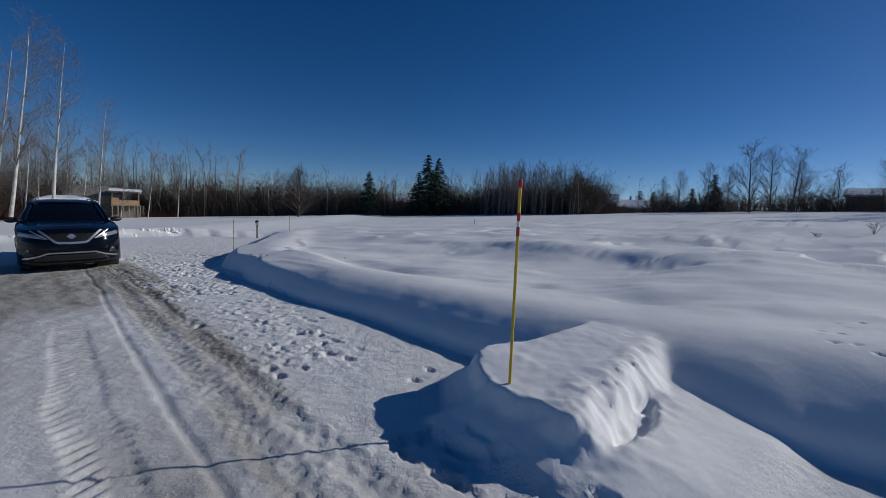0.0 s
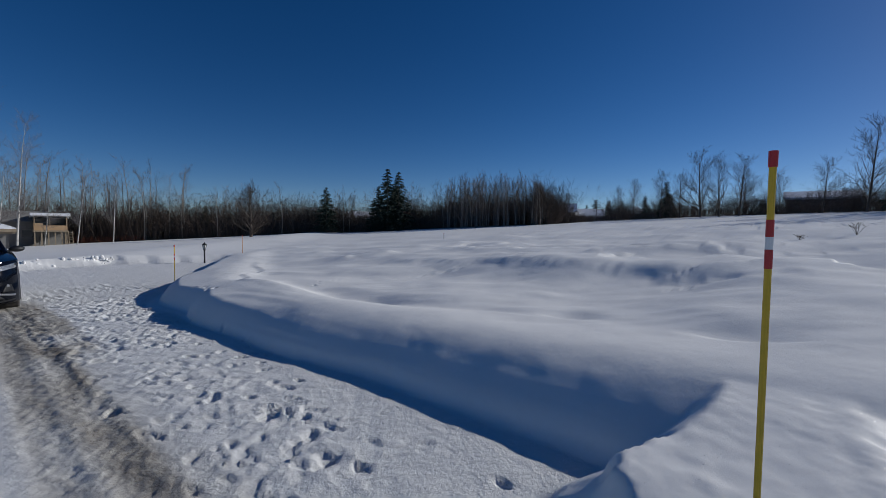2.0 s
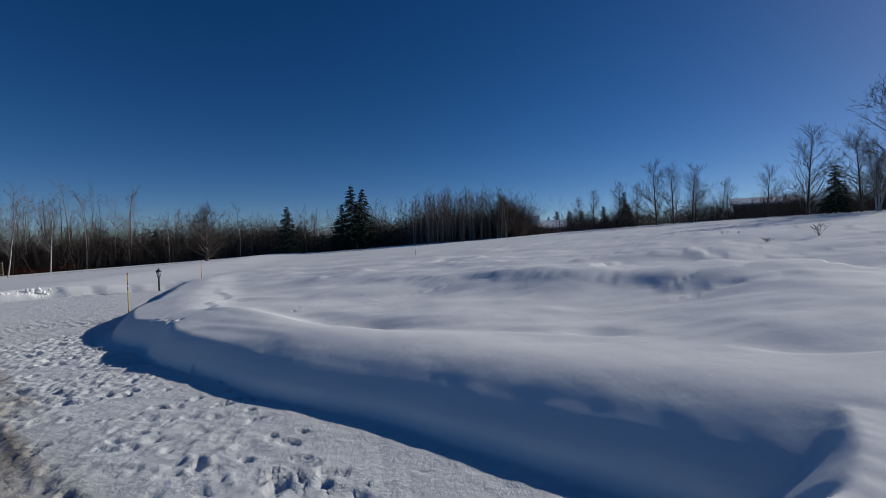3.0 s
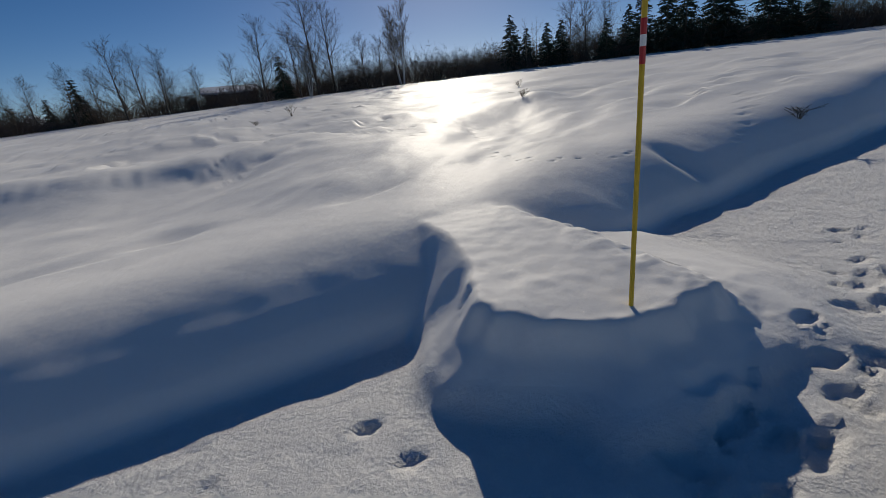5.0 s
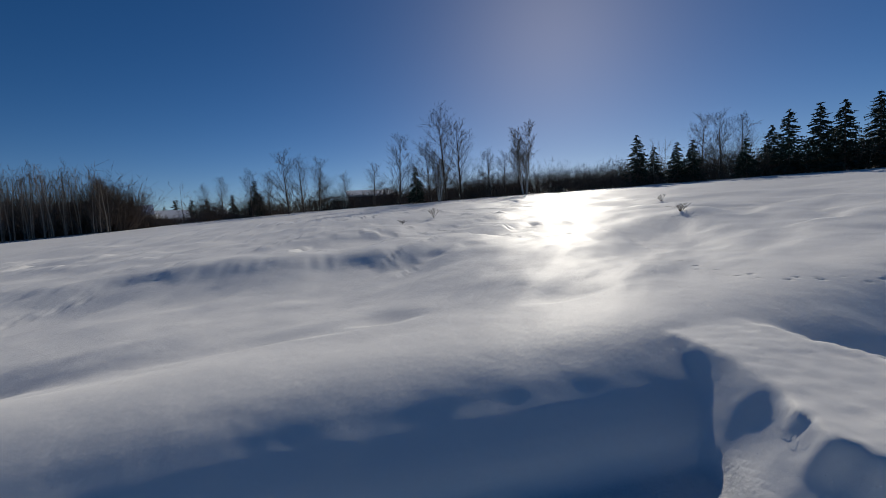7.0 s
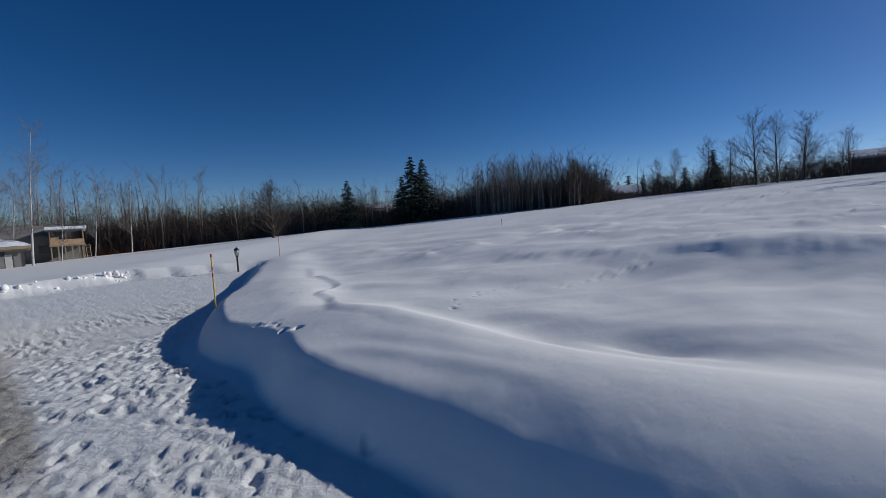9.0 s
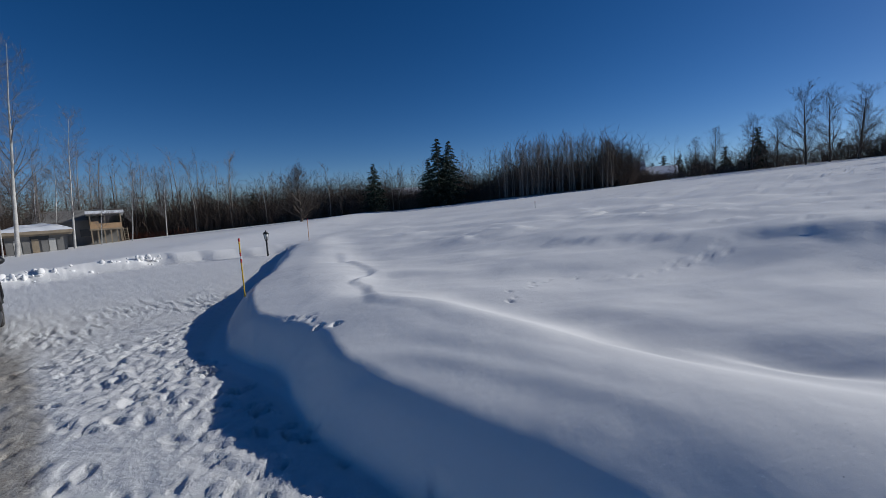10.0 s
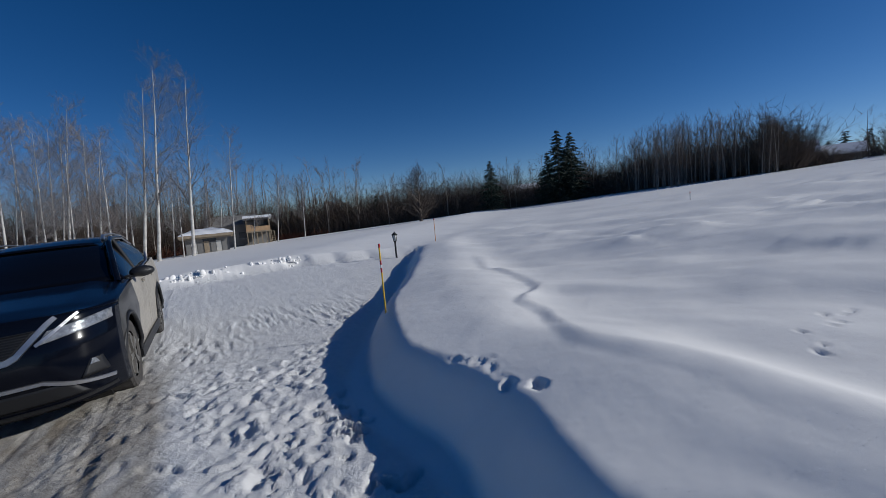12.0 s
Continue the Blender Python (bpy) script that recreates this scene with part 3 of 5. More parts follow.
# ---- trees and brush ----
def limbs(p0, p1, r0, r1, sides=3):
    """Tapered tubes from arrays of ends and radii: vertices and quads."""
    p0, p1 = np.asarray(p0, float), np.asarray(p1, float)
    r0, r1 = np.asarray(r0, float)[:, None], np.asarray(r1, float)[:, None]
    ax = p1 - p0
    ax = ax / np.maximum(np.linalg.norm(ax, axis=1, keepdims=True), 1e-6)
    ref = np.where(np.abs(ax[:, 2:3]) < 0.8, np.array([[0, 0, 1.0]]), np.array([[1.0, 0, 0]]))
    u = np.cross(ax, ref)
    u = u / np.linalg.norm(u, axis=1, keepdims=True)
    v = np.cross(ax, u)
    rings = []
    for p, r in ((p0, r0), (p1, r1)):
        for k in range(sides):
            a = 2 * math.pi * k / sides
            rings.append(p + r * (u * math.cos(a) + v * math.sin(a)))
    verts = np.stack(rings, 1).reshape(-1, 3)
    base = (np.arange(len(p0)) * 2 * sides)[:, None]
    faces = np.concatenate([base + np.array([[k, (k + 1) % sides, sides + (k + 1) % sides, sides + k]]) for k in range(sides)])
    return verts, faces


def thorns(p0, p1, r0):
    """Slender three-sided twigs that run to a point: vertices and triangles."""
    v, _ = limbs(p0, p1, r0, np.zeros(len(p0)), 3)
    v = v.reshape(-1, 6, 3)[:, :4].reshape(-1, 3)
    base = (np.arange(len(p0)) * 4)[:, None]
    return v, np.concatenate([base + np.array([[k, (k + 1) % 3, 3]]) for k in range(3)])


class Wood:
    """Collects tapered lengths of wood."""
    def __init__(self):
        self.p0, self.p1, self.r0, self.r1 = [], [], [], []

    def add(self, a, b, ra, rb):
        self.p0.append(tuple(a)), self.p1.append(tuple(b)), self.r0.append(ra), self.r1.append(rb)

    def fine(self, name, mat, parent, label=""):
        """Thick lengths as tubes, thin ones as pointed twigs, in one mesh."""
        p0, p1, r0, r1 = (np.array(a) for a in (self.p0, self.p1, self.r0, self.r1))
        thin = r0 < 0.024
        v, f = limbs(p0[~thin], p1[~thin], r0[~thin], r1[~thin], 3)
        v2, f2 = thorns(p0[thin], p1[thin], r0[thin])
        return mesh_part(name, v.tolist() + v2.tolist(), f.tolist() + (f2 + len(v)).tolist(), mat, parent, label)

    def mesh(self, name, mat, parent, sides=3, label=""):
        v, f = limbs(self.p0, self.p1, self.r0, self.r1, sides)
        return mesh_part(name, v.tolist(), f.tolist(), mat, parent, label, smooth=sides > 4)


def branch(wood, rng, start, way, length, radius, depth, bend, rise, kids, spread, thin=0.013):
    """A crooked branch that forks down to twigs."""
    p, d, n = Vector(start), Vector(way).normalized(), 4 if depth > 1 else 2 if depth else 1
    for k in range(n):
        d = (d + Vector((rng.gauss(0, bend), rng.gauss(0, bend), rng.gauss(0, bend) + rise))).normalized()
        e = p + d * (length / n)
        ra, rb = radius * (1 - 0.8 * k / n), radius * (1 - 0.8 * (k + 1) / n)
        wood.add(p, e, ra, rb)
        if depth > 0:
            for _ in range(kids if k else max(1, kids - 1)):
                side = Vector((rng.gauss(0, 1), rng.gauss(0, 1), rng.gauss(0, 0.5)))
                side = (d + side.normalized() * spread).normalized()
                q = p + (e - p) * rng.random()
                branch(wood, rng, q, side, length * rng.uniform(0.35, 0.6), max(rb * 0.6, thin), depth - 1, bend, rise, kids, spread, thin)
        p = e


def bare_tree(name, seed, height, girth, bark, twig, label, first=0.25, reach=0.35, stems=1, lean=0.0, kids=2, up=0.55, depth=2, limbs_n=16, group="bare trees", thin=0.013, wander=0.014):
    """A leafless tree: trunk, limbs and twigs."""
    rng = random.Random(seed)
    ob = thing(name, pose(0, 0, 0), label, "tree", group)
    trunk, crown = Wood(), Wood()
    for st in range(stems):
        a = rng.uniform(0, 6.28)
        tilt = lean + (0.16 if stems > 1 else 0.0)
        d = Vector((math.cos(a) * tilt, math.sin(a) * tilt, 1)).normalized()
        p, n = Vector((math.cos(a) * 0.2 * (stems > 1), math.sin(a) * 0.2 * (stems > 1), -0.4)), 12
        h = height * rng.uniform(0.85, 1.0) if st else height
        for k in range(n):
            d = (d + Vector((rng.gauss(0, wander) - 0.1 * d.x * (1 - 2 * tilt), rng.gauss(0, wander) - 0.1 * d.y * (1 - 2 * tilt), 0.0))).normalized()
            e = p + d * (h / n)
            ra, rb = girth * (1 - 0.93 * k / n), girth * (1 - 0.93 * (k + 1) / n)
            trunk.add(p, e, ra, rb)
            if (k + 1) / n > first:
                for _ in range(max(1, round(limbs_n / n / (1 - first)))):
                    t = rng.random()
                    a2 = rng.uniform(0, 6.28)
                    w = Vector((math.cos(a2), math.sin(a2), up * rng.uniform(0.5, 1.6)))
                    f = (k + t) / n
                    size = h * reach * (1.15 - 0.75 * f) * rng.uniform(0.6, 1.1)
                    branch(crown, rng, p + (e - p) * t, w, size, max(rb * 0.42, thin * 1.5), depth, 0.12, 0.1, kids, 0.8, thin)
            p = e
    trunk.mesh("trunk", bark, ob, 7)
    crown.fine("crown", twig, ob, "fine bare twigs")
    return ob


def spruce(name, seed, height, width, label, group="spruces", ragged=0.3):
    """A conifer: trunk and tiers of drooping boughs set with needle sprays."""
    rng = random.Random(seed)
    ob = thing(name, pose(0, 0, 0), label, "tree", group)
    trunk = Wood()
    trunk.add((0, 0, -0.4), (0, 0, height * 0.5), height * 0.016, height * 0.01)
    trunk.add((0, 0, height * 0.5), (0, 0, height), height * 0.01, 0.01)
    trunk.mesh("trunk", M_BARK, ob, 7)
    p0, p1, r0, r1 = [], [], [], []
    tiers = int(height * 2.6)
    for k in range(tiers):
        f = (k + 0.5) / tiers
        z = height * (0.06 + 0.92 * f)
        out = width * (1 - f) ** 0.8 + 0.12
        for b in range(int(7 + 8 * (1 - f))):
            a = rng.uniform(0, 6.28)
            z = height * (0.06 + 0.92 * min(1.0, (k + rng.random()) / tiers))
            ln = out * rng.uniform(1 - ragged, 1 + ragged * 0.6)
            tip = Vector((math.cos(a) * ln, math.sin(a) * ln, z - ln * rng.uniform(0.05, 0.4) + rng.gauss(0, 0.1)))
            root = Vector((0, 0, z))
            for w in range(6):
                g = 0.2 + 0.8 * (w + rng.random()) / 6
                c = root.lerp(tip, g)
                o = Vector((rng.gauss(0, 1), rng.gauss(0, 1), rng.gauss(-0.25, 0.4))).normalized() * (0.16 + 0.3 * out * 0.3)
                p0.append(tuple(c - o * 0.4)), p1.append(tuple(c + o + (tip - root).normalized() * 0.15)), r0.append(0.05 + 0.06 * rng.random() * min(1.5, out)), r1.append(0.015)
            p0.append(tuple(root)), p1.append(tuple(tip)), r0.append(0.05), r1.append(0.015)
    v, f = limbs(p0, p1, r0, r1, 3)
    mesh_part("crown", v.tolist(), f.tolist(), M_NEEDLE, ob, "dark green needles")
    return ob


def az(a, r, ox=0.0, oy=0.0):
    return ox + r * math.sin(radians(a)), oy + r * math.cos(radians(a))


def plant(ob, x, y, turn=0.0, size=1.0, first=False, tilt=0.0):
    """Sets the built tree (first) or a copy of it on the ground."""
    m = Matrix.Translation((x, y, level(x, y))) @ Matrix.Rotation(radians(tilt), 4, Vector((-0.72, 0.69, 0))) @ pose(0, 0, 0, 0, 0, turn)
    if first:
        ob.matrix_basis = m
        return ob
    c = copy_thing(ob, m)
    c.scale = (size, size, size)
    return c


CX, CY = -4.36, 8.10
# front edge of the woods: bearing and distance
EDGE = [(-100, 60), (-75, 62), (-60, 66), (-48, 74), (-36, 84), (-25, 80), (-11, 78), (0, 77), (10, 72), (18, 68), (28, 76), (38, 76), (46, 70), (57, 62), (74, 57), (85, 57), (100, 57), (115, 60), (130, 60), (150, 60)]


def edge_at(a):
    return float(np.interp(a, [e[0] for e in EDGE], [e[1] for e in EDGE]))


rng = random.Random(11)
# tall birches by the drive
birches = [bare_tree("birch_tree", 100 + k, h, g, M_BIRCH, M_BIRCHTWIG, lab, first=0.25, reach=0.26, up=0.95, lean=ln, kids=3, limbs_n=34, group="birches", thin=0.008, wander=0.018)
           for k, (h, g, ln, lab) in enumerate(((20.5, 0.2, 0.0, "tall bare birch with a white trunk and fine twigs"), (17.5, 0.15, 0.06, "slim leaning bare birch with a white trunk"), (12.0, 0.1, 0.05, "young bare birch with a thin pale trunk")))]
used = set()
for kind, a, r, turn, size in ((0, -45.6, 54, 2, 0.97), (0, -49.0, 53, 122, 0.98), (0, -50.3, 56, 200, 0.92), (1, -41.2, 60, 40, 0.82), (2, -36.3, 62, 10, 0.7), (2, -39.0, 63, 90, 0.6), (1, -54.0, 52, 90, 0.72), (1, -56.5, 50, 150, 0.8), (1, -57.5, 53, 20, 0.78), (2, -52.0, 50, 10, 0.8), (2, -55.0, 55, 70, 1.0), (1, -60.5, 52, 250, 0.62), (2, -62, 49, 33, 0.9), (2, -59, 47, 190, 0.85), (1, -64, 54, 70, 0.7), (0, -67, 58, 70, 0.8), (1, -47.5, 62, 300, 0.6), (2, -44.0, 66, 5, 0.7), (2, -33, 70, 5, 0.8), (1, -70, 52, 5, 0.8), (1, -53.0, 47, 11, 0.66), (2, -54.6, 48, 61, 1.05), (1, -56.0, 45, 33, 0.6), (2, -58.2, 46, 93, 1.0), (1, -59.6, 56, 171, 0.8), (2, -61.0, 45, 7, 1.1), (1, -62.8, 47, 214, 0.62), (1, -65.5, 48, 99, 0.66), (2, -63.5, 43, 131, 1.0), (1, -67.5, 47, 42, 0.7), (2, -51.2, 58, 77, 0.95), (2, -46.6, 57, 19, 0.75), (2, -42.6, 64, 150, 0.85), (2, -57.0, 51, 222, 1.1)):
    x, y = az(a, r, CX, CY)
    plant(birches[kind], x, y, turn, size, first=kind not in used, tilt=(4.5, 3.0, 6.5, 2.0)[int(turn) % 4])
    if kind not in used:
        birches[kind].scale = (size, size, size)
    used.add(kind)

# mixed bare woods behind the field
woods = [bare_tree("bare_tree", 200 + k, h, g, M_GREYBARK if k % 2 else M_BARK, M_TWIG, "leafless grey-brown tree in the woods", first=f, reach=rc, up=u, kids=2, limbs_n=14, depth=2, group="trees of the woods", thin=0.01, wander=0.03)
         for k, (h, g, f, rc, u) in enumerate(((10.5, 0.12, 0.2, 0.32, 0.9), (12, 0.13, 0.25, 0.29, 1.1), (9.5, 0.1, 0.12, 0.38, 0.8), (11.5, 0.11, 0.25, 0.27, 1.3)))]
for k in range(4):
    woods[k].matrix_basis = pose(*az(-62 + k * 4, 90), level(*az(-62 + k * 4, 90)), 0, 0, 0)
for k in range(245):
    a = rng.uniform(-78, 8) if k < 215 else rng.uniform(22, 128)
    r = edge_at(a) + abs(rng.gauss(5, 9))
    size = rng.uniform(0.7, 0.98) * (0.76 if -26 < a < 8 else 1.15) * (0.52 if a > 20 else 1.0)
    x, y = az(a, r)
    plant(woods[k % 4], x, y, rng.uniform(0, 360), size)

# a close-set grove of slim pale poplars
poplars = [bare_tree("poplar_tree", 300 + k, h, 0.07, M_GREYBARK, M_TWIG, "slim bare poplar with a pale grey stem in a grove", first=0.12, reach=0.24, up=1.5, kids=3, limbs_n=40, depth=1, group="poplar grove", thin=0.009, wander=0.02)
           for k, h in enumerate((8.3, 7.6, 8.8))]
for k in range(135):
    a = rng.uniform(4.5, 17.6) if k > 2 else 6 + 4 * k
    r = 66 + rng.uniform(0, 14)
    x, y = az(a, r)
    size = rng.uniform(0.86, 1.0) * (1 - 0.25 * step(np.array(a), 15.5, 18))
    plant(poplars[k % 3], x, y, rng.uniform(0, 360), float(size), first=k < 3)

# single trees that stand out against the sky
spreading = bare_tree("apple_tree", 401, 6.6, 0.24, M_BARK, M_BARK, "old dark apple tree with a round bare crown", first=0.15, reach=0.56, up=0.8, kids=3, limbs_n=46, depth=2, group="old apple trees")
plant(spreading, *az(-17.8, 58, CX, CY), 0, first=True)
plant(spreading, *az(22.6, 62, CX, CY), 140, 0.86)
plant(spreading, *az(17.6, 70), 260, 0.8)
tall = bare_tree("bare_tree", 411, 12.6, 0.2, M_BARK, M_BARK, "tall dark leafless tree at the field's edge", first=0.1, reach=0.42, up=0.9, kids=3, limbs_n=34, group="field edge trees")
RX, RY = -1.9, 4.2
plant(tall, *az(58.6, 62.5, RX, RY), 0, first=True)
for a, r, t, size in ((60.6, 63, 90, 0.84), (52.4, 64, 200, 0.76), (56.5, 61, 20, 0.62), (35.0, 73, 60, 0.72), (36.8, 74, 10, 0.66), (31.0, 77, 310, 0.56), (38.6, 72, 250, 0.62), (28.2, 84, 150, 0.52), (26.6, 86, 10, 0.47), (91.2, 62, 40, 0.6), (93.0, 66, 100, 0.58), (89.2, 62, 190, 0.6), (116.2, 66, 30, 0.58), (118.2, 66, 130, 0.5), (113.6, 64, 230, 0.5), (104, 66, 10, 0.5), (45.5, 72, 77, 0.42), (42.2, 74, 170, 0.5), (64.5, 62, 12, 0.5), (66.3, 61, 222, 0.46), (49, 68, 222, 0.5), (-7.2, 80, 30, 0.5), (33.0, 76, 130, 0.5)):
    plant(tall, *(az(a, r, RX, RY) if a > 40 else az(a, r)), t, size)
clump = bare_tree("birch_tree", 421, 9.2, 0.1, M_BIRCH, M_TWIG, "many-stemmed bare birch clump at the field's edge", first=0.3, reach=0.3, up=1.1, stems=5, kids=3, limbs_n=18, group="birch clumps")
plant(clump, *az(69.0, 58.5, RX, RY), 0, first=True)
plant(clump, *az(57.6, 60, RX, RY), 90, 0.66)

spruces = [spruce("spruce_tree", 500 + k, h, w, "dark green spruce at the edge of the field", ragged=rg) for k, (h, w, rg) in enumerate(((10.6, 3.3, 0.4), (7.6, 2.3, 0.35), (6.0, 1.7, 0.3)))]
used = set()
for kind, a, r, turn, size in ((0, -2.8, 74, 0, 1.0), (0, -1.4, 74.5, 90, 0.95), (0, -4.0, 75, 200, 0.72), (1, -10.5, 76, 0, 1.02), (2, 31.6, 80, 0, 0.85), (1, 97.0, 60, 50, 0.92), (1, 99.4, 60, 100, 0.95), (1, 101.2, 60.5, 10, 0.95), (0, 103.6, 61, 260, 0.72), (1, 105.0, 61, 300, 0.9), (0, 108.3, 60, 40, 0.72), (1, 95.6, 62, 0, 0.75), (2, 93.4, 59, 80, 0.75), (2, 86.8, 59, 20, 0.82), (2, 88.4, 60, 20, 0.85), (1, 82.6, 60, 200, 0.85), (2, 84.4, 61, 0, 0.8), (2, 120.8, 62, 0, 0.8), (1, 122.6, 62, 0, 0.75), (2, 125.5, 63, 0, 0.8), (1, 128.5, 62, 30, 0.9), (2, 54.6, 63, 0, 0.9), (2, -24.0, 84, 0, 0.9), (2, -27.5, 86, 0, 0.8), (1, 110, 61, 99, 0.7), (2, 112, 61, 9, 0.9), (2, 24, 100, 9, 1.1), (2, 25.5, 98, 50, 1.0), (2, 27, 96, 9, 0.9), (1, 23, 104, 9, 0.8), (2, 29.5, 92, 9, 0.9)):
    x, y = az(a, r, RX, RY) if a > 40 else az(a, r)
    plant(spruces[kind], x, y, turn, size, first=kind not in used)
    used.add(kind)


def brush(name, mat, a0, a1, count, tall_lo, tall_hi, back, seed, label):
    """Thickets of thin stems and twigs along the edge of the woods."""
    g = np.random.default_rng(seed)
    a = g.uniform(a0, a1, count)
    r = np.interp(a, [e[0] for e in EDGE], [e[1] for e in EDGE]) + g.gamma(1.6, back, count)
    x, y = r * np.sin(np.radians(a)), r * np.cos(np.radians(a))
    z = land(x, y)[0] - 0.1
    h = g.uniform(tall_lo, tall_hi, count) * (0.75 + 0.5 * vnoise(a * 0.35, r * 0.05, 7) + 0.25)
    for lo, hi, low in ((19.6, 25.2, 0.36), (28.0, 30.2, 0.4), (44.3, 46.6, 0.6), (-7.8, -4.6, 0.6)):
        h = np.where((a > lo) & (a < hi), h * low, h)
    p0, p1, r0 = [], [], []
    for k in range(5):
        dx, dy = g.normal(0, 0.5, count), g.normal(0, 0.5, count)
        f = g.uniform(0.4, 0.9, count)
        foot = np.stack([x + dx * 0.6, y + dy * 0.6, z], -1)
        tip = np.stack([x + dx * (1.2 + 0.3 * h), y + dy * (1.2 + 0.3 * h), z + h * f], -1)
        p0.append(foot), p1.append(tip), r0.append(np.full(count, 0.04))
        for w in range(5):
            t = g.uniform(0.15, 1.0, (count, 1)) ** 0.7
            c = foot + (tip - foot) * t
            reach = (0.5 + 0.12 * h) * g.uniform(0.5, 1.2, count)
            o = np.stack([g.normal(0, 0.6, count) * reach, g.normal(0, 0.6, count) * reach, g.uniform(0.1, 1.0, count) * reach], -1)
            p0.append(c), p1.append(c + o), r0.append(np.full(count, 0.022))
    v, f = thorns(np.concatenate(p0), np.concatenate(p1), np.concatenate(r0))
    me_ob = mesh_part(name, v.tolist(), f.tolist(), mat)
    return tagged(me_ob, label, "brush", kind="stuff")


brush("brush", M_BRUSH, -82, 22, 2900, 3.0, 6.2, 5.0, 3, "dense dark leafless brush along the woods' edge")
brush("brush", M_BRUSH, 18, 135, 2000, 2.0, 4.2, 4.0, 4, "dense dark leafless brush beyond the open field")
brush("red_brush", M_REDTWIG, -66, -30, 420, 0.7, 1.7, 1.2, 6, "low reddish brown dogwood brush at the woods' edge")
brush("far_woods", M_BRUSH, 15, 135, 800, 3.5, 5.5, 14.0, 9, "dark leafless far woods behind the brush")
brush("far_woods", M_BRUSH, -85, -28, 2000, 6.5, 11.0, 7.0, 10, "dense brown leafless woods behind the buildings")
brush("far_woods", M_BRUSH, -30, 20, 1300, 5.0, 8.0, 7.0, 12, "dense brown leafless woods behind the field")

# ---- the parked car: x ahead, y to its left, on its wheels ----
AXLE, TRACK, WHEEL = 1.4125, 0.81, 0.385
NOSE, TAIL = 2.38, -2.48


def grid_part(name, rows, mat, parent, label="", smooth=True):
    """A sheet through rows of points, with thickness."""
    n, m = len(rows), len(rows[0])
    verts = [p for r in rows for p in r]
    faces = [(i * m + j, i * m + j + 1, (i + 1) * m + j + 1, (i + 1) * m + j) for i in range(n - 1) for j in range(m - 1)]
    ob = mesh_part(name, verts, faces, mat, parent, label, smooth)
    bm = bmesh.new()
    bm.from_mesh(ob.data)
    bmesh.ops.recalc_face_normals(bm, faces=bm.faces)
    bmesh.ops.solidify(bm, geom=bm.faces, thickness=0.006)
    bm.to_mesh(ob.data)
    bm.free()
    return ob


def lerp_table(x, table):
    return float(np.interp(x, [a for a, _ in table], [b for _, b in table]))


def half_width(x):
    return lerp_table(x, [(TAIL, 0.80), (-2.3, 0.88), (-1.9, 0.945), (-1.3, 0.96), (0.0, 0.945), (1.2, 0.955), (1.75, 0.94), (2.0, 0.88)])


def belt(x):
    return lerp_table(x, [(TAIL, 1.10), (-1.6, 1.16), (-0.6, 1.08), (0.5, 1.03), (1.1, 1.0), (1.7, 0.93), (2.0, 0.88)])


def hood_mid(x):
    return lerp_table(x, [(0.9, 1.11), (1.4, 1.06), (1.9, 0.985), (2.15, 0.92), (2.3, 0.86)])


def side_bottom(x):
    z = 0.30
    for c in (AXLE, -AXLE):
        if abs(x - c) < 0.45:
            z = max(z, WHEEL + math.sqrt(0.45**2 - (x - c) ** 2) - 0.01)
    return z


def nose_x(y, z):
    """The front face: wraps round to the wings, leans back above the bumper."""
    k = abs(y) / 0.94
    x = NOSE - 0.06 * k**2 - 0.42 * k**5
    return x - 0.22 * max(0.0, z - 0.66) - 0.35 * max(0.0, z - 0.82) - 0.10 * max(0.0, 0.42 - z) + 0.02 * math.sin((z - 0.3) * 9)


def face_strip(name, line, wide, mat, parent, label="", proud=0.014):
    """A raised strip along a line of (y, z) on the car's front."""
    pts = []
    for (a, b), (c, d) in zip(line, line[1:]):
        n = max(2, int(math.hypot(c - a, d - b) / 0.04))
        pts += [(a + (c - a) * k / n, b + (d - b) * k / n) for k in range(n)]
    pts.append(line[-1])
    verts, faces = [], []
    for i, (y, z) in enumerate(pts):
        y0, z0 = pts[max(0, i - 1)]
        y1, z1 = pts[min(len(pts) - 1, i + 1)]
        ln = math.hypot(y1 - y0, z1 - z0) or 1
        ny, nz = -(z1 - z0) / ln * wide / 2, (y1 - y0) / ln * wide / 2
        for sy, sz, pr in ((ny, nz, 0.0), (ny * 0.8, nz * 0.8, proud), (-ny * 0.8, -nz * 0.8, proud), (-ny, -nz, 0.0)):
            verts.append((nose_x(y + sy, z + sz) + pr + 0.002, y + sy, z + sz))
        if i:
            for k in range(3):
                a = (i - 1) * 4 + k
                faces.append((a, a + 1, a + 5, a + 4))
    faces += [(0, 1, 2, 3), tuple(len(verts) - 4 + k for k in range(4))]
    return mesh_part(name, verts, faces, mat, parent, label)


def face_patch(name, top, bottom, mat, parent, label="", proud=0.008, sub=0):
    """A raised panel between two lines of (y, z) of equal count on the car's front."""
    rows = []
    for f in [k / 6 for k in range(7)]:
        rows.append([(nose_x(a[0] + (b[0] - a[0]) * f, a[1] + (b[1] - a[1]) * f) + proud, a[0] + (b[0] - a[0]) * f, a[1] + (b[1] - a[1]) * f) for a, b in zip(top, bottom)])
    return grid_part(name, rows, mat, parent, label)


def span(a, b, n=12):
    return [(a[0] + (b[0] - a[0]) * k / n, a[1] + (b[1] - a[1]) * k / n) for k in range(n + 1)]


def flip(line):
    return [(-y, z) for y, z in line]


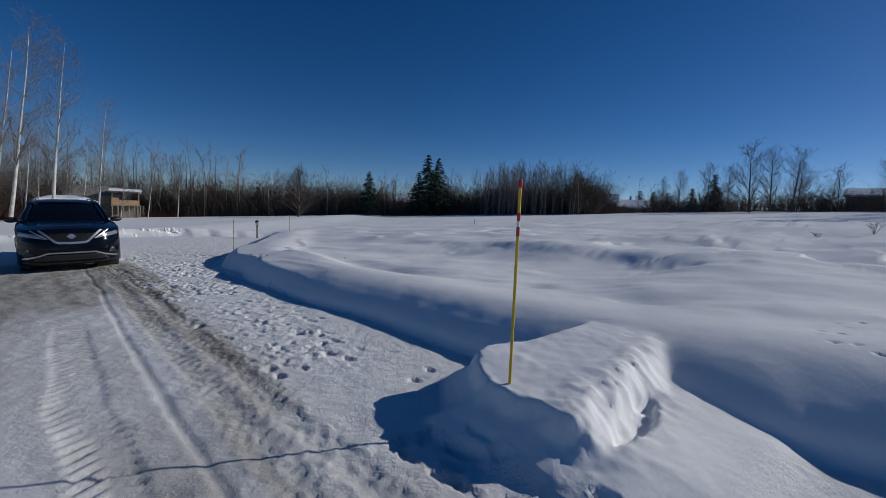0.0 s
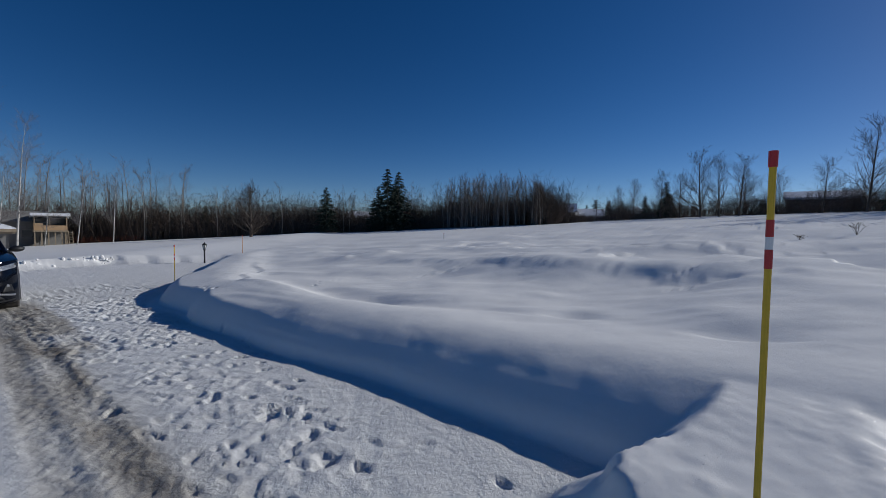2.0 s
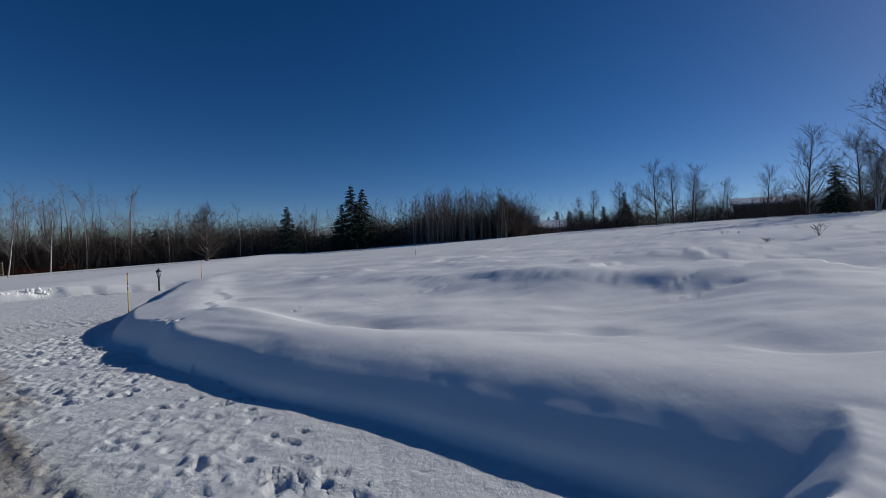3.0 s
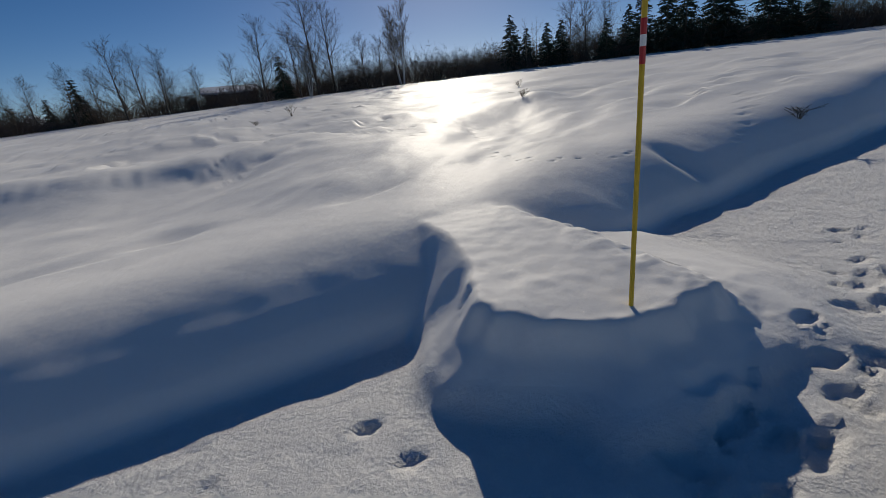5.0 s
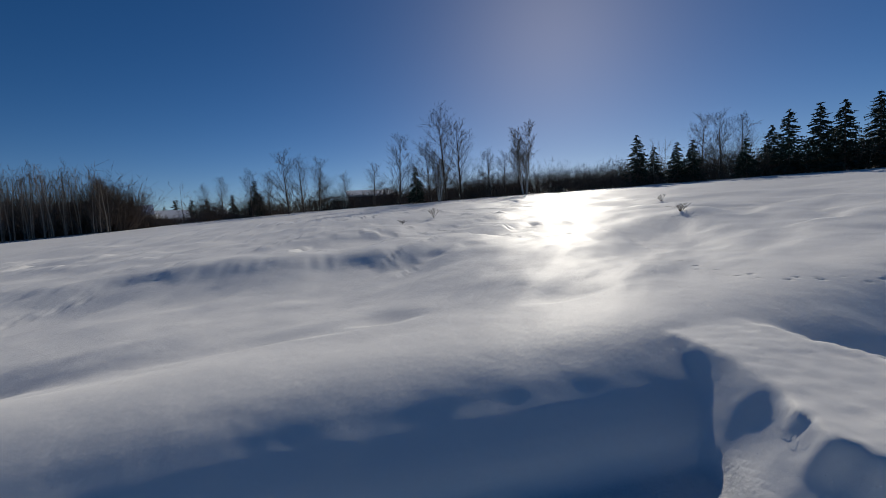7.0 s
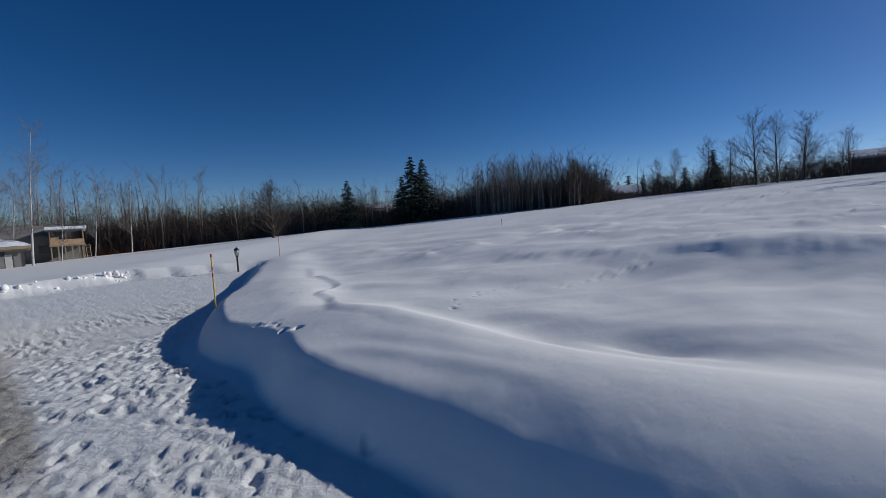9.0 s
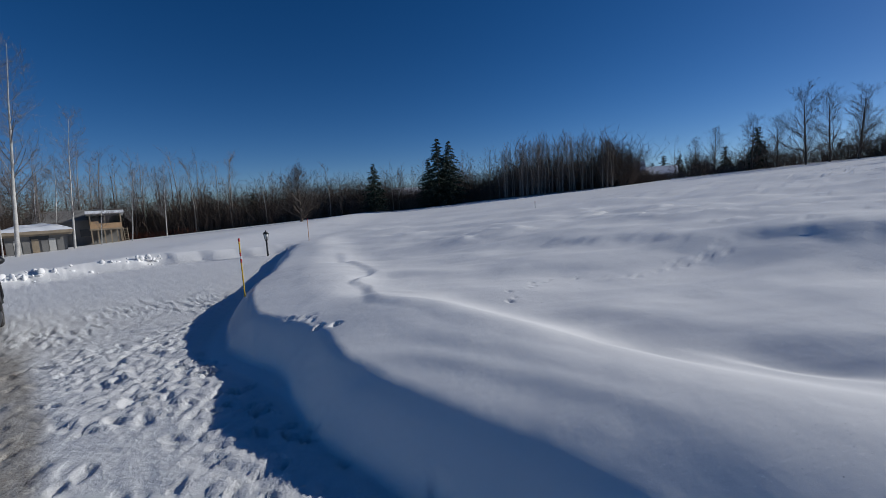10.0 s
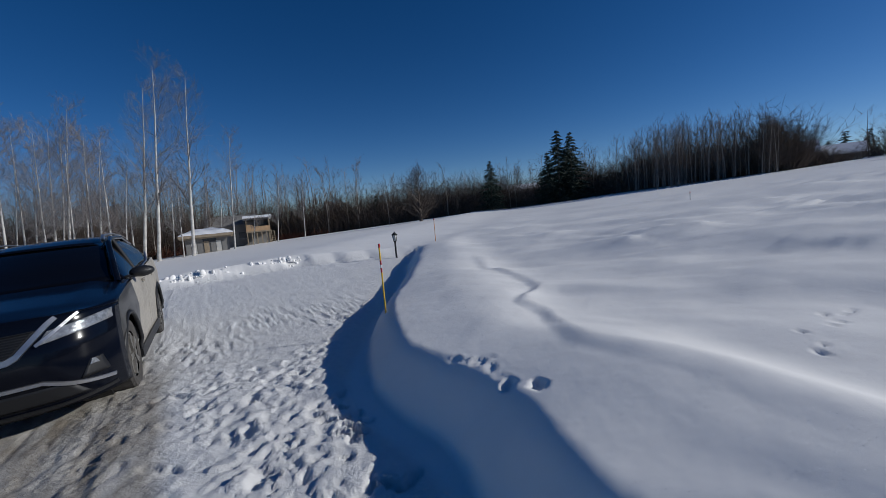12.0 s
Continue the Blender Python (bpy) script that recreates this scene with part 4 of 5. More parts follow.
def wheel(parent, x, y, out):
    """Tyre with tread, and a spoked rim with hub."""
    tyre_bm = bmesh.new()
    prof = [(0.25, -0.10), (0.31, -0.118), (0.362, -0.112), (0.385, -0.085), (0.385, 0.085), (0.362, 0.112), (0.31, 0.118), (0.25, 0.10)]
    n = 48
    ring = []
    for k in range(n):
        a = 2 * math.pi * k / n
        ring.append([tyre_bm.verts.new((x + (r - (0.008 if k % 2 and r > 0.38 else 0)) * math.cos(a), y + w, WHEEL + (r - (0.008 if k % 2 and r > 0.38 else 0)) * math.sin(a))) for r, w in prof])
    for k in range(n):
        for j in range(len(prof) - 1):
            tyre_bm.faces.new((ring[k][j], ring[k][j + 1], ring[(k + 1) % n][j + 1], ring[(k + 1) % n][j]))
    bmesh.ops.recalc_face_normals(tyre_bm, faces=tyre_bm.faces)
    w = thing("wheel", pose(0, 0, 0), "", "")
    w.parent = parent
    part("tyre", tyre_bm, M_TYRE, w, "dusty black winter tyre")
    rim = bmesh.new()
    m = Matrix.Translation((x, y + out * 0.06, WHEEL)) @ Matrix.Rotation(radians(90), 4, "X")
    bmesh.ops.create_cone(rim, cap_ends=True, segments=40, radius1=0.236, radius2=0.236, depth=0.06, matrix=m)
    for k in range(5):
        a = 2 * math.pi * k / 5
        for off in (-0.09, 0.09):
            sp = Matrix.Translation((x, y + out * 0.098, WHEEL)) @ Matrix.Rotation(a + off, 4, "Y") @ Matrix.Translation((0.125, 0, 0)) @ Matrix.Diagonal((0.2, 0.03, 0.032, 1))
            bmesh.ops.create_cube(rim, size=1.0, matrix=sp)
    bmesh.ops.create_cone(rim, cap_ends=True, segments=20, radius1=0.05, radius2=0.04, depth=0.05, matrix=Matrix.Translation((x, y + out * 0.1, WHEEL)) @ Matrix.Rotation(radians(90), 4, "X"))
    part("rim", rim, M_RIM, w, "alloy rim dulled by road salt")


def build_car(m):
    car = thing("car", m, "black mid-size SUV with salt-dusted sides parked on the drive", "car")
    # front face and bonnet
    ys = [-0.94 + 1.88 * k / 60 for k in range(61)]
    zs = [0.22 + (0.88 - 0.22) * k / 24 for k in range(25)]
    grid_part("front_bumper", [[(nose_x(y, z), y, z + 0.06 * (1 - (y / 0.94) ** 2) * step(np.array(z), 0.75, 0.88)) for y in ys] for z in zs], M_PAINT, car, "glossy black front bumper")
    rows = []
    for k in range(25):
        f = k / 24
        row = []
        for y in ys:
            x0 = nose_x(y, 0.88)
            x = x0 + (0.95 - 0.25 * (abs(y) / 0.94) ** 2 - x0) * f
            edge = belt(x)
            mid = hood_mid(x)
            kk = abs(y) / 0.94
            crease = 0.016 * math.exp(-((kk - 0.62) / 0.1) ** 2) * f
            z = mid + (edge - mid) * kk**2.4 + crease
            if k == 0:
                z = 0.88 + 0.06 * (1 - kk * kk)
            row.append((x, y, z))
        rows.append(row)
    grid_part("hood", rows, M_PAINT, car, "dark blue-black sloping hood")
    # sides with wheel arches
    xs = sorted(set([round(1.98 - 4.46 * k / 110, 3) for k in range(111)]))
    for side in (1, -1):
        for name, x0, x1, mat, lab in (("front_fender", 0.75, 1.98, M_PAINT if side < 0 else M_FENDER, "dark fender with dried salt"), ("front_door", -0.25, 0.75, M_DIRTY, "door grey with road salt"), ("rear_door", -1.15, -0.25, M_DIRTY, "door grey with road salt"), ("rear_fender", -2.48, -1.15, M_DIRTY, "rear quarter grey with road salt")):
            rows = []
            sel = [x for x in xs if x0 + 0.004 < x < x1 - 0.004]
            for x in [x0 + 0.004] + sel + [x1 - 0.004]:
                w, zb, zt = half_width(x), side_bottom(x), belt(x)
                row = []
                for k in range(11):
                    f = k / 10
                    z = zb + (zt - zb) * f
                    g = (z - 0.3) / (zt - 0.3)
                    bulge = -0.03 * (1 - g) ** 2 - 0.075 * max(0, g - 0.72) ** 1.5 * 3 + 0.012 * math.exp(-((g - 0.66) / 0.09) ** 2)
                    row.append((x, side * (w + bulge), z))
                rows.append(row)
            grid_part(name, rows, mat, car, lab)
        # arch lips, sill, wheel-well
        for c in (AXLE, -AXLE):
            lip = Wood()
            pts = []
            for k in range(25):
                a = radians(-8 + 196 * k / 24)
                x = c + 0.452 * math.cos(a)
                z = max(0.28, WHEEL + 0.452 * math.sin(a))
                pts.append((x, side * (half_width(x) - 0.005 - 0.02 * (z < 0.45)), z))
            for a, b in zip(pts, pts[1:]):
                lip.add(a, b, 0.024, 0.024)
            lip.mesh("arch_trim", M_BLACK, car, 6)
            well = bmesh.new()
            bmesh.ops.create_cone(well, cap_ends=True, segments=32, radius1=0.43, radius2=0.43, depth=0.25, matrix=Matrix.Translation((c, side * 0.6, WHEEL + 0.02)) @ Matrix.Rotation(radians(90), 4, "X"))
            part("wheel_well", well, M_BLACK, car)
            wheel(car, c, side * TRACK, side)
        sill = bmesh.new()
        bmesh.ops.create_cube(sill, size=1.0, matrix=Matrix.Translation((0, side * 0.9, 0.27)) @ Matrix.Diagonal((1.95, 0.08, 0.12, 1)))
        bmesh.ops.bevel(sill, geom=sill.edges[:], offset=0.02, segments=2)
        part("sill", sill, M_BLACK, car)
    # cabin: section by section, base, waist and roof
    stations = [(0.98, 1.08, 1.085, 0.80), (0.55, 1.04, 1.35, 0.72), (0.15, 1.05, 1.565, 0.64), (-0.25, 1.07, 1.645, 0.61), (-0.8, 1.09, 1.665, 0.60), (-1.4, 1.13, 1.625, 0.59), (-1.9, 1.16, 1.53, 0.585), (-2.2, 1.13, 1.36, 0.60), (-2.44, 1.10, 1.12, 0.64)]

    def roof_half(x):
        i = [s[0] for s in stations][::-1]
        return (float(np.interp(x, i, [s[1] for s in stations][::-1])), float(np.interp(x, i, [s[2] for s in stations][::-1])), float(np.interp(x, i, [s[3] for s in stations][::-1])))

    shield, roof = [], []
    for k in range(9):
        x = 1.0 - 0.9 * k / 8
        b, r, w = roof_half(x)
        shield.append([(x - 0.16 * (abs(j) / 10) ** 2, w * j / 10 * 1.02, r - 0.02 * (abs(j) / 10) ** 3) for j in range(-10, 11)])
    grid_part("windshield", shield, M_GLASS, car, "dark windshield")
    for k in range(15):
        x = 0.16 - 2.0 * k / 14
        b, r, w = roof_half(x)
        roof.append([(x - 0.16 * (abs(j) / 10) ** 2 * max(0, 1 - k / 6), w * j / 10 * 1.02, r + 0.012 - 0.055 * (abs(j) / 10) ** 4) for j in range(-10, 11)])
    grid_part("roof", roof, M_PAINT, car, "black roof")
    back = []
    for k in range(7):
        x = -1.84 - 0.6 * k / 6
        b, r, w = roof_half(x)
        back.append([(x, w * j / 10 * (1.02 + 0.2 * k / 6), r + 0.01 - 0.055 * (abs(j) / 10) ** 4) for j in range(-10, 11)])
    grid_part("tailgate_glass", back, M_GLASS, car)
    tail = [[(TAIL + 0.02 - 0.12 * (abs(y) / 0.9) ** 3 * -1 - 0.1 * math.sin((z - 0.3) * 3), y, z) for y in [-0.86 + 1.72 * k / 20 for k in range(21)]] for z in [0.3 + 0.82 * k / 8 for k in range(9)]]
    grid_part("tailgate", tail, M_DIRTY, car)
    for side in (1, -1):
        glass = []
        for k in range(27):
            x = 0.86 - 2.7 * k / 26
            b, r, w = roof_half(x)
            x2 = x - 0.14
            b2 = belt(x2) - 0.015
            wide = half_width(x2) - 0.065
            glass.append([(x2 + 0.0 * f, side * (wide + (w * 1.02 - wide) * f**1.15), b2 + (r - 0.05 - b2) * f) for f in [j / 6 for j in range(7)]])
        grid_part("side_window", glass, M_GLASS, car, "dark tinted side windows")
        for name, line, r, mat in (("pillar", [(0.93, side * 0.83, 1.03), (0.6, side * 0.765, 1.3), (0.08, side * 0.675, 1.56), (-0.3, side * 0.645, 1.62), (-1.2, side * 0.625, 1.61), (-1.9, side * 0.63, 1.47), (-2.3, side * 0.72, 1.2)], 0.035, M_PAINT), ("door_pillar", [(-0.2, side * 0.86, 1.08), (-0.32, side * 0.655, 1.6)], 0.028, M_BLACK), ("window_trim", [(0.7, side * 0.885, 1.025), (-0.4, side * 0.89, 1.07), (-1.3, side * 0.89, 1.14), (-1.75, side * 0.84, 1.28)], 0.012, M_CHROME), ("roof_rail", [(0.05, side * 0.62, 1.6), (-0.15, side * 0.6, 1.67), (-0.9, side * 0.58, 1.70), (-1.6, side * 0.56, 1.64), (-1.75, side * 0.56, 1.60)], 0.022, M_CHROME)):
            w = Wood()
            for a, b in zip(line, line[1:]):
                w.add(a, b, r, r)
            w.mesh(name, mat, car, 8)
        mir = bmesh.new()
        bmesh.ops.create_icosphere(mir, subdivisions=3, radius=1.0, matrix=Matrix.Translation((0.55, side * 1.03, 1.10)) @ Matrix.Rotation(side * radians(12), 4, "Z") @ Matrix.Diagonal((0.09, 0.135, 0.085, 1)))
        bmesh.ops.create_cube(mir, size=1.0, matrix=Matrix.Translation((0.58, side * 0.9, 1.05)) @ Matrix.Diagonal((0.07, 0.14, 0.04, 1)))
        part("mirror", mir, M_BLACK, car, "black door mirror")
        for x in (-0.1, -1.02):
            h = bmesh.new()
            bmesh.ops.create_cube(h, size=1.0, matrix=Matrix.Translation((x, side * 0.955, 0.93)) @ Matrix.Diagonal((0.2, 0.035, 0.035, 1)))
            bmesh.ops.bevel(h, geom=h.edges[:], offset=0.012, segments=2)
            part("door_handle", h, M_DIRTY, car)
    # front details
    for fl in (lambda l: l, flip):
        face_strip("grille_chrome", fl([(0.56, 0.90), (0.50, 0.85), (0.30, 0.655), (0.24, 0.63), (0.0, 0.62)]), 0.05, M_CHROME, car, "chrome V around the grille", 0.022)
        face_patch("headlight", fl(span((0.50, 0.80), (0.90, 0.86))), fl(span((0.42, 0.70), (0.90, 0.775))), M_LENS, car, "clear slanted headlight", 0.012)
        face_strip("headlight_blade", fl([(0.42, 0.705), (0.55, 0.79), (0.70, 0.90)]), 0.028, M_CHROME, car, "bright running light blade", 0.02)
        face_patch("fog_surround", fl(span((0.74, 0.61), (0.80, 0.62), 5)), fl(span((0.66, 0.45), (0.84, 0.45), 5)), M_BLACK, car, "", 0.008)
        face_patch("fog_light", fl(span((0.745, 0.515), (0.765, 0.515), 5)), fl(span((0.725, 0.475), (0.785, 0.475), 5)), M_LENS, car, "fog lamp", 0.02)
        face_strip("bumper_chrome", fl([(0.0, 0.44), (0.42, 0.44), (0.60, 0.385), (0.86, 0.335)]), 0.03, M_CHROME, car, "chrome lower bumper strip", 0.018)
        face_strip("bumper_lip", fl([(0.0, 0.25), (0.5, 0.25), (0.86, 0.27)]), 0.03, M_BLACK, car, "", 0.02)
    face_patch("grille", span((-0.46, 0.83), (0.46, 0.83), 24), span((-0.26, 0.65), (0.26, 0.65), 24), M_BLACK, car, "black mesh grille", 0.006)
    for k in range(9):
        z = 0.66 + 0.02 * k
        w = 0.24 + (z - 0.65) * 1.05
        face_strip("grille_bar", [(-w, z), (w, z)], 0.006, M_BLACK, car, "", 0.016)
    face_patch("lower_intake", span((-0.58, 0.40), (0.58, 0.40), 24), span((-0.7, 0.29), (0.7, 0.29), 24), M_BLACK, car, "black lower intake", 0.006)
    em = bmesh.new()
    bmesh.ops.create_cone(em, cap_ends=True, segments=24, radius1=0.062, radius2=0.055, depth=0.02, matrix=Matrix.Translation((nose_x(0, 0.76) + 0.02, 0, 0.76)) @ Matrix.Rotation(radians(78), 4, "Y"))
    bmesh.ops.create_cube(em, size=1.0, matrix=Matrix.Translation((nose_x(0, 0.76) + 0.026, 0, 0.76)) @ Matrix.Diagonal((0.016, 0.17, 0.026, 1)))
    part("emblem", em, M_CHROME, car, "plain chrome badge")
    under = bmesh.new()
    bmesh.ops.create_cube(under, size=1.0, matrix=Matrix.Translation((-0.05, 0, 0.33)) @ Matrix.Diagonal((4.3, 1.5, 0.2, 1)))
    bmesh.ops.bevel(under, geom=under.edges[:], offset=0.05, segments=2)
    part("underbody", under, M_BLACK, car)
    inner = bmesh.new()
    bmesh.ops.create_cube(inner, size=1.0, matrix=Matrix.Translation((-0.7, 0, 0.85)) @ Matrix.Diagonal((3.0, 1.5, 0.4, 1)))
    part("cabin_floor", inner, M_BLACK, car)
    # body heights: the nose and the cabin stand taller over the wheels
    front = ("front_bumper", "hood", "grille", "headlight", "fog_light", "bumper_", "lower_intake", "emblem")
    for ob in car.children:
        if ob.data is None or ob.name.startswith(("wheel_well", "arch_trim", "sill", "underbody")):
            continue
        table = [(0, 0), (0.30, 0.34), (0.44, 0.52), (0.66, 0.79), (0.88, 1.02), (1.11, 1.21), (1.7, 1.73)] if ob.name.startswith(front) else [(0, 0), (0.3, 0.31), (0.82, 0.85), (0.88, 0.98), (1.0, 1.12), (1.16, 1.25), (1.7, 1.73)]
        for v in ob.data.vertices:
            v.co.z = lerp_table(v.co.z, table)
    return car


car = build_car(pose(-10.9, 12.2, -0.44, 2.0, 0, -46.0))
car.scale = (1.06, 1.06, 1.06)


# ---- small buildings by the woods ----
def box(bm, x0, x1, y0, y1, z0, z1, bevel=0.0):
    g = bmesh.ops.create_cube(bm, size=1.0, matrix=Matrix.Translation(((x0 + x1) / 2, (y0 + y1) / 2, (z0 + z1) / 2)) @ Matrix.Diagonal((x1 - x0, y1 - y0, z1 - z0, 1)))
    if bevel:
        bmesh.ops.bevel(bm, geom=list({e for v in g["verts"] for e in v.link_edges}), offset=bevel, segments=1)


def boxes(name, mat, parent, *sizes, label="", bevel=0.0):
    bm = bmesh.new()
    for s in sizes:
        box(bm, *s, bevel)
    return part(name, bm, mat, parent, label)


def slope_roof(name, mat, parent, x0, x1, y0, y1, z_front, z_back, thick, label=""):
    v = [(x0, y0, z_front), (x1, y0, z_front), (x1, y1, z_back), (x0, y1, z_back)]
    v += [(x, y, z + thick) for x, y, z in v]
    return mesh_part(name, v, [(3, 2, 1, 0), (4, 5, 6, 7), (0, 1, 5, 4), (1, 2, 6, 5), (2, 3, 7, 6), (3, 0, 4, 7)], mat, parent, label)


def gable_roof(name, mat, parent, x0, x1, y0, y1, eave, ridge, thick, label=""):
    my = (y0 + y1) / 2
    v = [(x0, y0, eave), (x1, y0, eave), (x1, my, ridge), (x0, my, ridge), (x0, y1, eave), (x1, y1, eave)]
    v += [(x, y, z + thick) for x, y, z in v]
    f = [(0, 3, 2, 1), (3, 4, 5, 2), (6, 7, 8, 9), (9, 8, 11, 10), (0, 1, 7, 6), (4, 10, 11, 5), (0, 6, 9, 3), (3, 9, 10, 4), (1, 2, 8, 7), (2, 5, 11, 8)]
    return mesh_part(name, v, f, mat, parent, label)


def facing(x, y):
    """Turn that makes a thing's front, its -y side, face the drive."""
    return math.degrees(math.atan2(x + 4, -(y - 6))) * -1 + 0


def raised_shed():
    x, y = az(-38.4, 70, CX, CY)
    sh = thing("raised_shed", pose(x, y, level(x, y) - 0.2, 0, 0, 40), "unfinished wooden shed raised on posts with a white roof edge", "shed")
    sh.scale = (0.82, 0.82, 0.95)
    for px in (-1.9, -1.1, -0.3, 0.5, 1.3, 1.9):
        boxes("post", M_WOOD, sh, (px - 0.08, px + 0.08, -1.6, -1.44, 0, 2.1))
    for px in (-1.9, 1.9):
        boxes("post", M_WOOD, sh, (px - 0.08, px + 0.08, 1.3, 1.46, 0, 2.1))
    boxes("floor_deck", M_WOOD, sh, (-2.1, 2.1, -1.7, 1.6, 2.1, 2.3))
    boxes("front_wall", M_PLY, sh, (-2.0, 2.0, -1.6, -1.5, 2.3, 3.0), (-2.0, -0.9, -1.6, -1.5, 3.0, 3.3), label="bare plywood front")
    boxes("back_wall", M_GREYWOOD, sh, (-2.0, 2.0, 1.4, 1.5, 0.2, 4.0))
    boxes("side_wall", M_GREYWOOD, sh, (-2.0, -1.9, -1.5, 1.4, 0.4, 4.1))
    boxes("side_wall", M_WOOD, sh, (1.9, 2.0, -1.5, 1.4, 2.3, 4.1))
    for px in (-1.9, -0.1, 1.9):
        boxes("stud", M_WOOD, sh, (px - 0.06, px + 0.06, -1.6, -1.48, 3.0, 4.2))
    slope_roof("roof", M_ROOFSNOW, sh, -2.4, 2.4, -2.1, 1.8, 4.35, 4.0, 0.35, "white roof edge with snow")
    ladder = Wood()
    for dx in (0, 0.5):
        ladder.add((2.1 + dx, -2.4, 0), (2.1 + dx, -1.6, 2.2), 0.05, 0.05)
    for k in range(6):
        ladder.add((2.1, -2.33 + 0.13 * k, 0.3 + 0.35 * k), (2.6, -2.33 + 0.13 * k, 0.3 + 0.35 * k), 0.035, 0.035)
    ladder.mesh("ladder", M_WOOD, sh, 6)


def grey_barn():
    x, y = az(-41.2, 73, CX, CY)
    b = thing("barn", pose(x, y, level(x, y) - 0.3, 0, 0, 40), "grey weathered board barn behind the birches", "barn")
    boxes("wall", M_GREYWOOD, b, (-3.2, 3.2, -2.5, 2.5, 0, 3.6))
    for k in range(16):
        boxes("board", M_GREYWOOD, b, (-3.2 + 0.4 * k + 0.02, -3.2 + 0.4 * k + 0.36, -2.56, -2.5, 0.1, 3.55))
    gable_roof("roof", M_GREYWOOD, b, -3.5, 3.5, -2.9, 2.9, 3.5, 4.9, 0.15)
    boxes("window", M_DARKGLASS, b, (0.8, 1.9, -2.6, -2.5, 1.6, 2.5))


def low_hut():
    x, y = az(-44.0, 62, CX, CY)
    h = thing("hut", pose(x, y, level(x, y) - 0.2, 0, 0, 42), "low weathered wooden hut with a snowy roof", "hut")
    h.scale = (1.0, 1.0, 1.25)
    boxes("wall", M_GREYWOOD, h, (-2.4, 2.4, -1.6, 1.8, 0, 1.7))
    for k, (a, mt) in enumerate(((-2.35, M_GREYWOOD), (-1.75, M_WHITEPAINT), (-1.1, M_GREYWOOD), (-0.4, M_WOOD), (0.35, M_GREYWOOD), (0.95, M_WHITEPAINT), (1.6, M_GREYWOOD))):
        boxes("panel", mt, h, (a, a + 0.55, -1.68, -1.6, 0.05, 1.25 + 0.1 * (k % 2)))
    boxes("opening", M_DARKGLASS, h, (-0.5, 1.0, -1.64, -1.6, 1.25, 1.65))
    boxes("fascia", M_WOOD, h, (-2.9, 2.9, -2.2, -2.1, 1.62, 1.82))
    v, f = [], []
    n = 14
    for i in range(n + 1):
        for j in range(n + 1):
            a, b = i / n * 2 - 1, j / n * 2 - 1
            rise = 0.62 * (1 - max(abs(a) ** 2.2 * 0.9, abs(b) ** 1.6)) + 0.04 * math.sin(9 * a + 4 * b)
            v.append((a * 3.0, b * 2.3 - 0.1, 1.8 + 0.22 + max(0.0, rise)))
    for i in range(n):
        for j in range(n):
            k = i * (n + 1) + j
            f.append((k, k + n + 1, k + n + 2, k + 1))
    mesh_part("snow_cap", v, f, M_ROOFSNOW, h, "rounded snow on the roof", True)
    boxes("roof", M_WOOD, h, (-3.0, 3.0, -2.4, 2.2, 1.78, 2.03))


def house(a, r, turn, wide, deep, eave, ridge, label, wall=None, ox=0.0, oy=0.0):
    x, y = az(a, r, ox, oy)
    h = thing("house", pose(x, y, level(x, y) - 0.3, 0, 0, turn), label, "house", "far houses")
    w, d = wide / 2, deep / 2
    boxes("wall", wall or M_WHITEPAINT, h, (-w, w, -d, d, 0, eave))
    for s in (-1, 1):
        mesh_part("gable", [(s * w, -d, eave), (s * w, d, eave), (s * w, 0, ridge - 0.05), (s * (w - 0.2), -d, eave), (s * (w - 0.2), d, eave), (s * (w - 0.2), 0, ridge - 0.05)], [(0, 1, 2), (5, 4, 3), (0, 3, 4, 1), (1, 4, 5, 2), (2, 5, 3, 0)], wall or M_WHITEPAINT, h)
    gable_roof("roof", M_ROOFSNOW, h, -w - 0.4, w + 0.4, -d - 0.4, d + 0.4, eave - 0.1, ridge, 0.3, "snow-covered roof")
    for k in range(max(2, int(wide / 3))):
        x0 = -w + 0.9 + k * 2.9
        win = boxes("window", M_WHITEPAINT, h, (x0 - 0.08, x0 + 1.08, -d - 0.06, -d, 0.95, 2.25))
        boxes("pane", M_DARKGLASS, win, (x0, x0 + 1.0, -d - 0.09, -d - 0.06, 1.03, 2.17))
    return h


raised_shed()
grey_barn()
low_hut()
house(-6.15, 100, 5, 6, 6, 2.6, 4.3, "white house with a snowy roof behind brush")
house(20.3, 90, -20, 3.6, 4, 3.0, 4.4, "pale two-storey house beyond the field")
house(22.3, 92, -25, 8, 7, 2.0, 3.5, "long low house under a snowy roof")
house(28.78, 135, 70, 4, 4, 4.6, 6.1, "small white gabled house beyond the field")
house(45.5, 84, -45, 8, 6, 2.0, 3.0, "low house with a snowy roof behind brush", M_GREYWOOD)


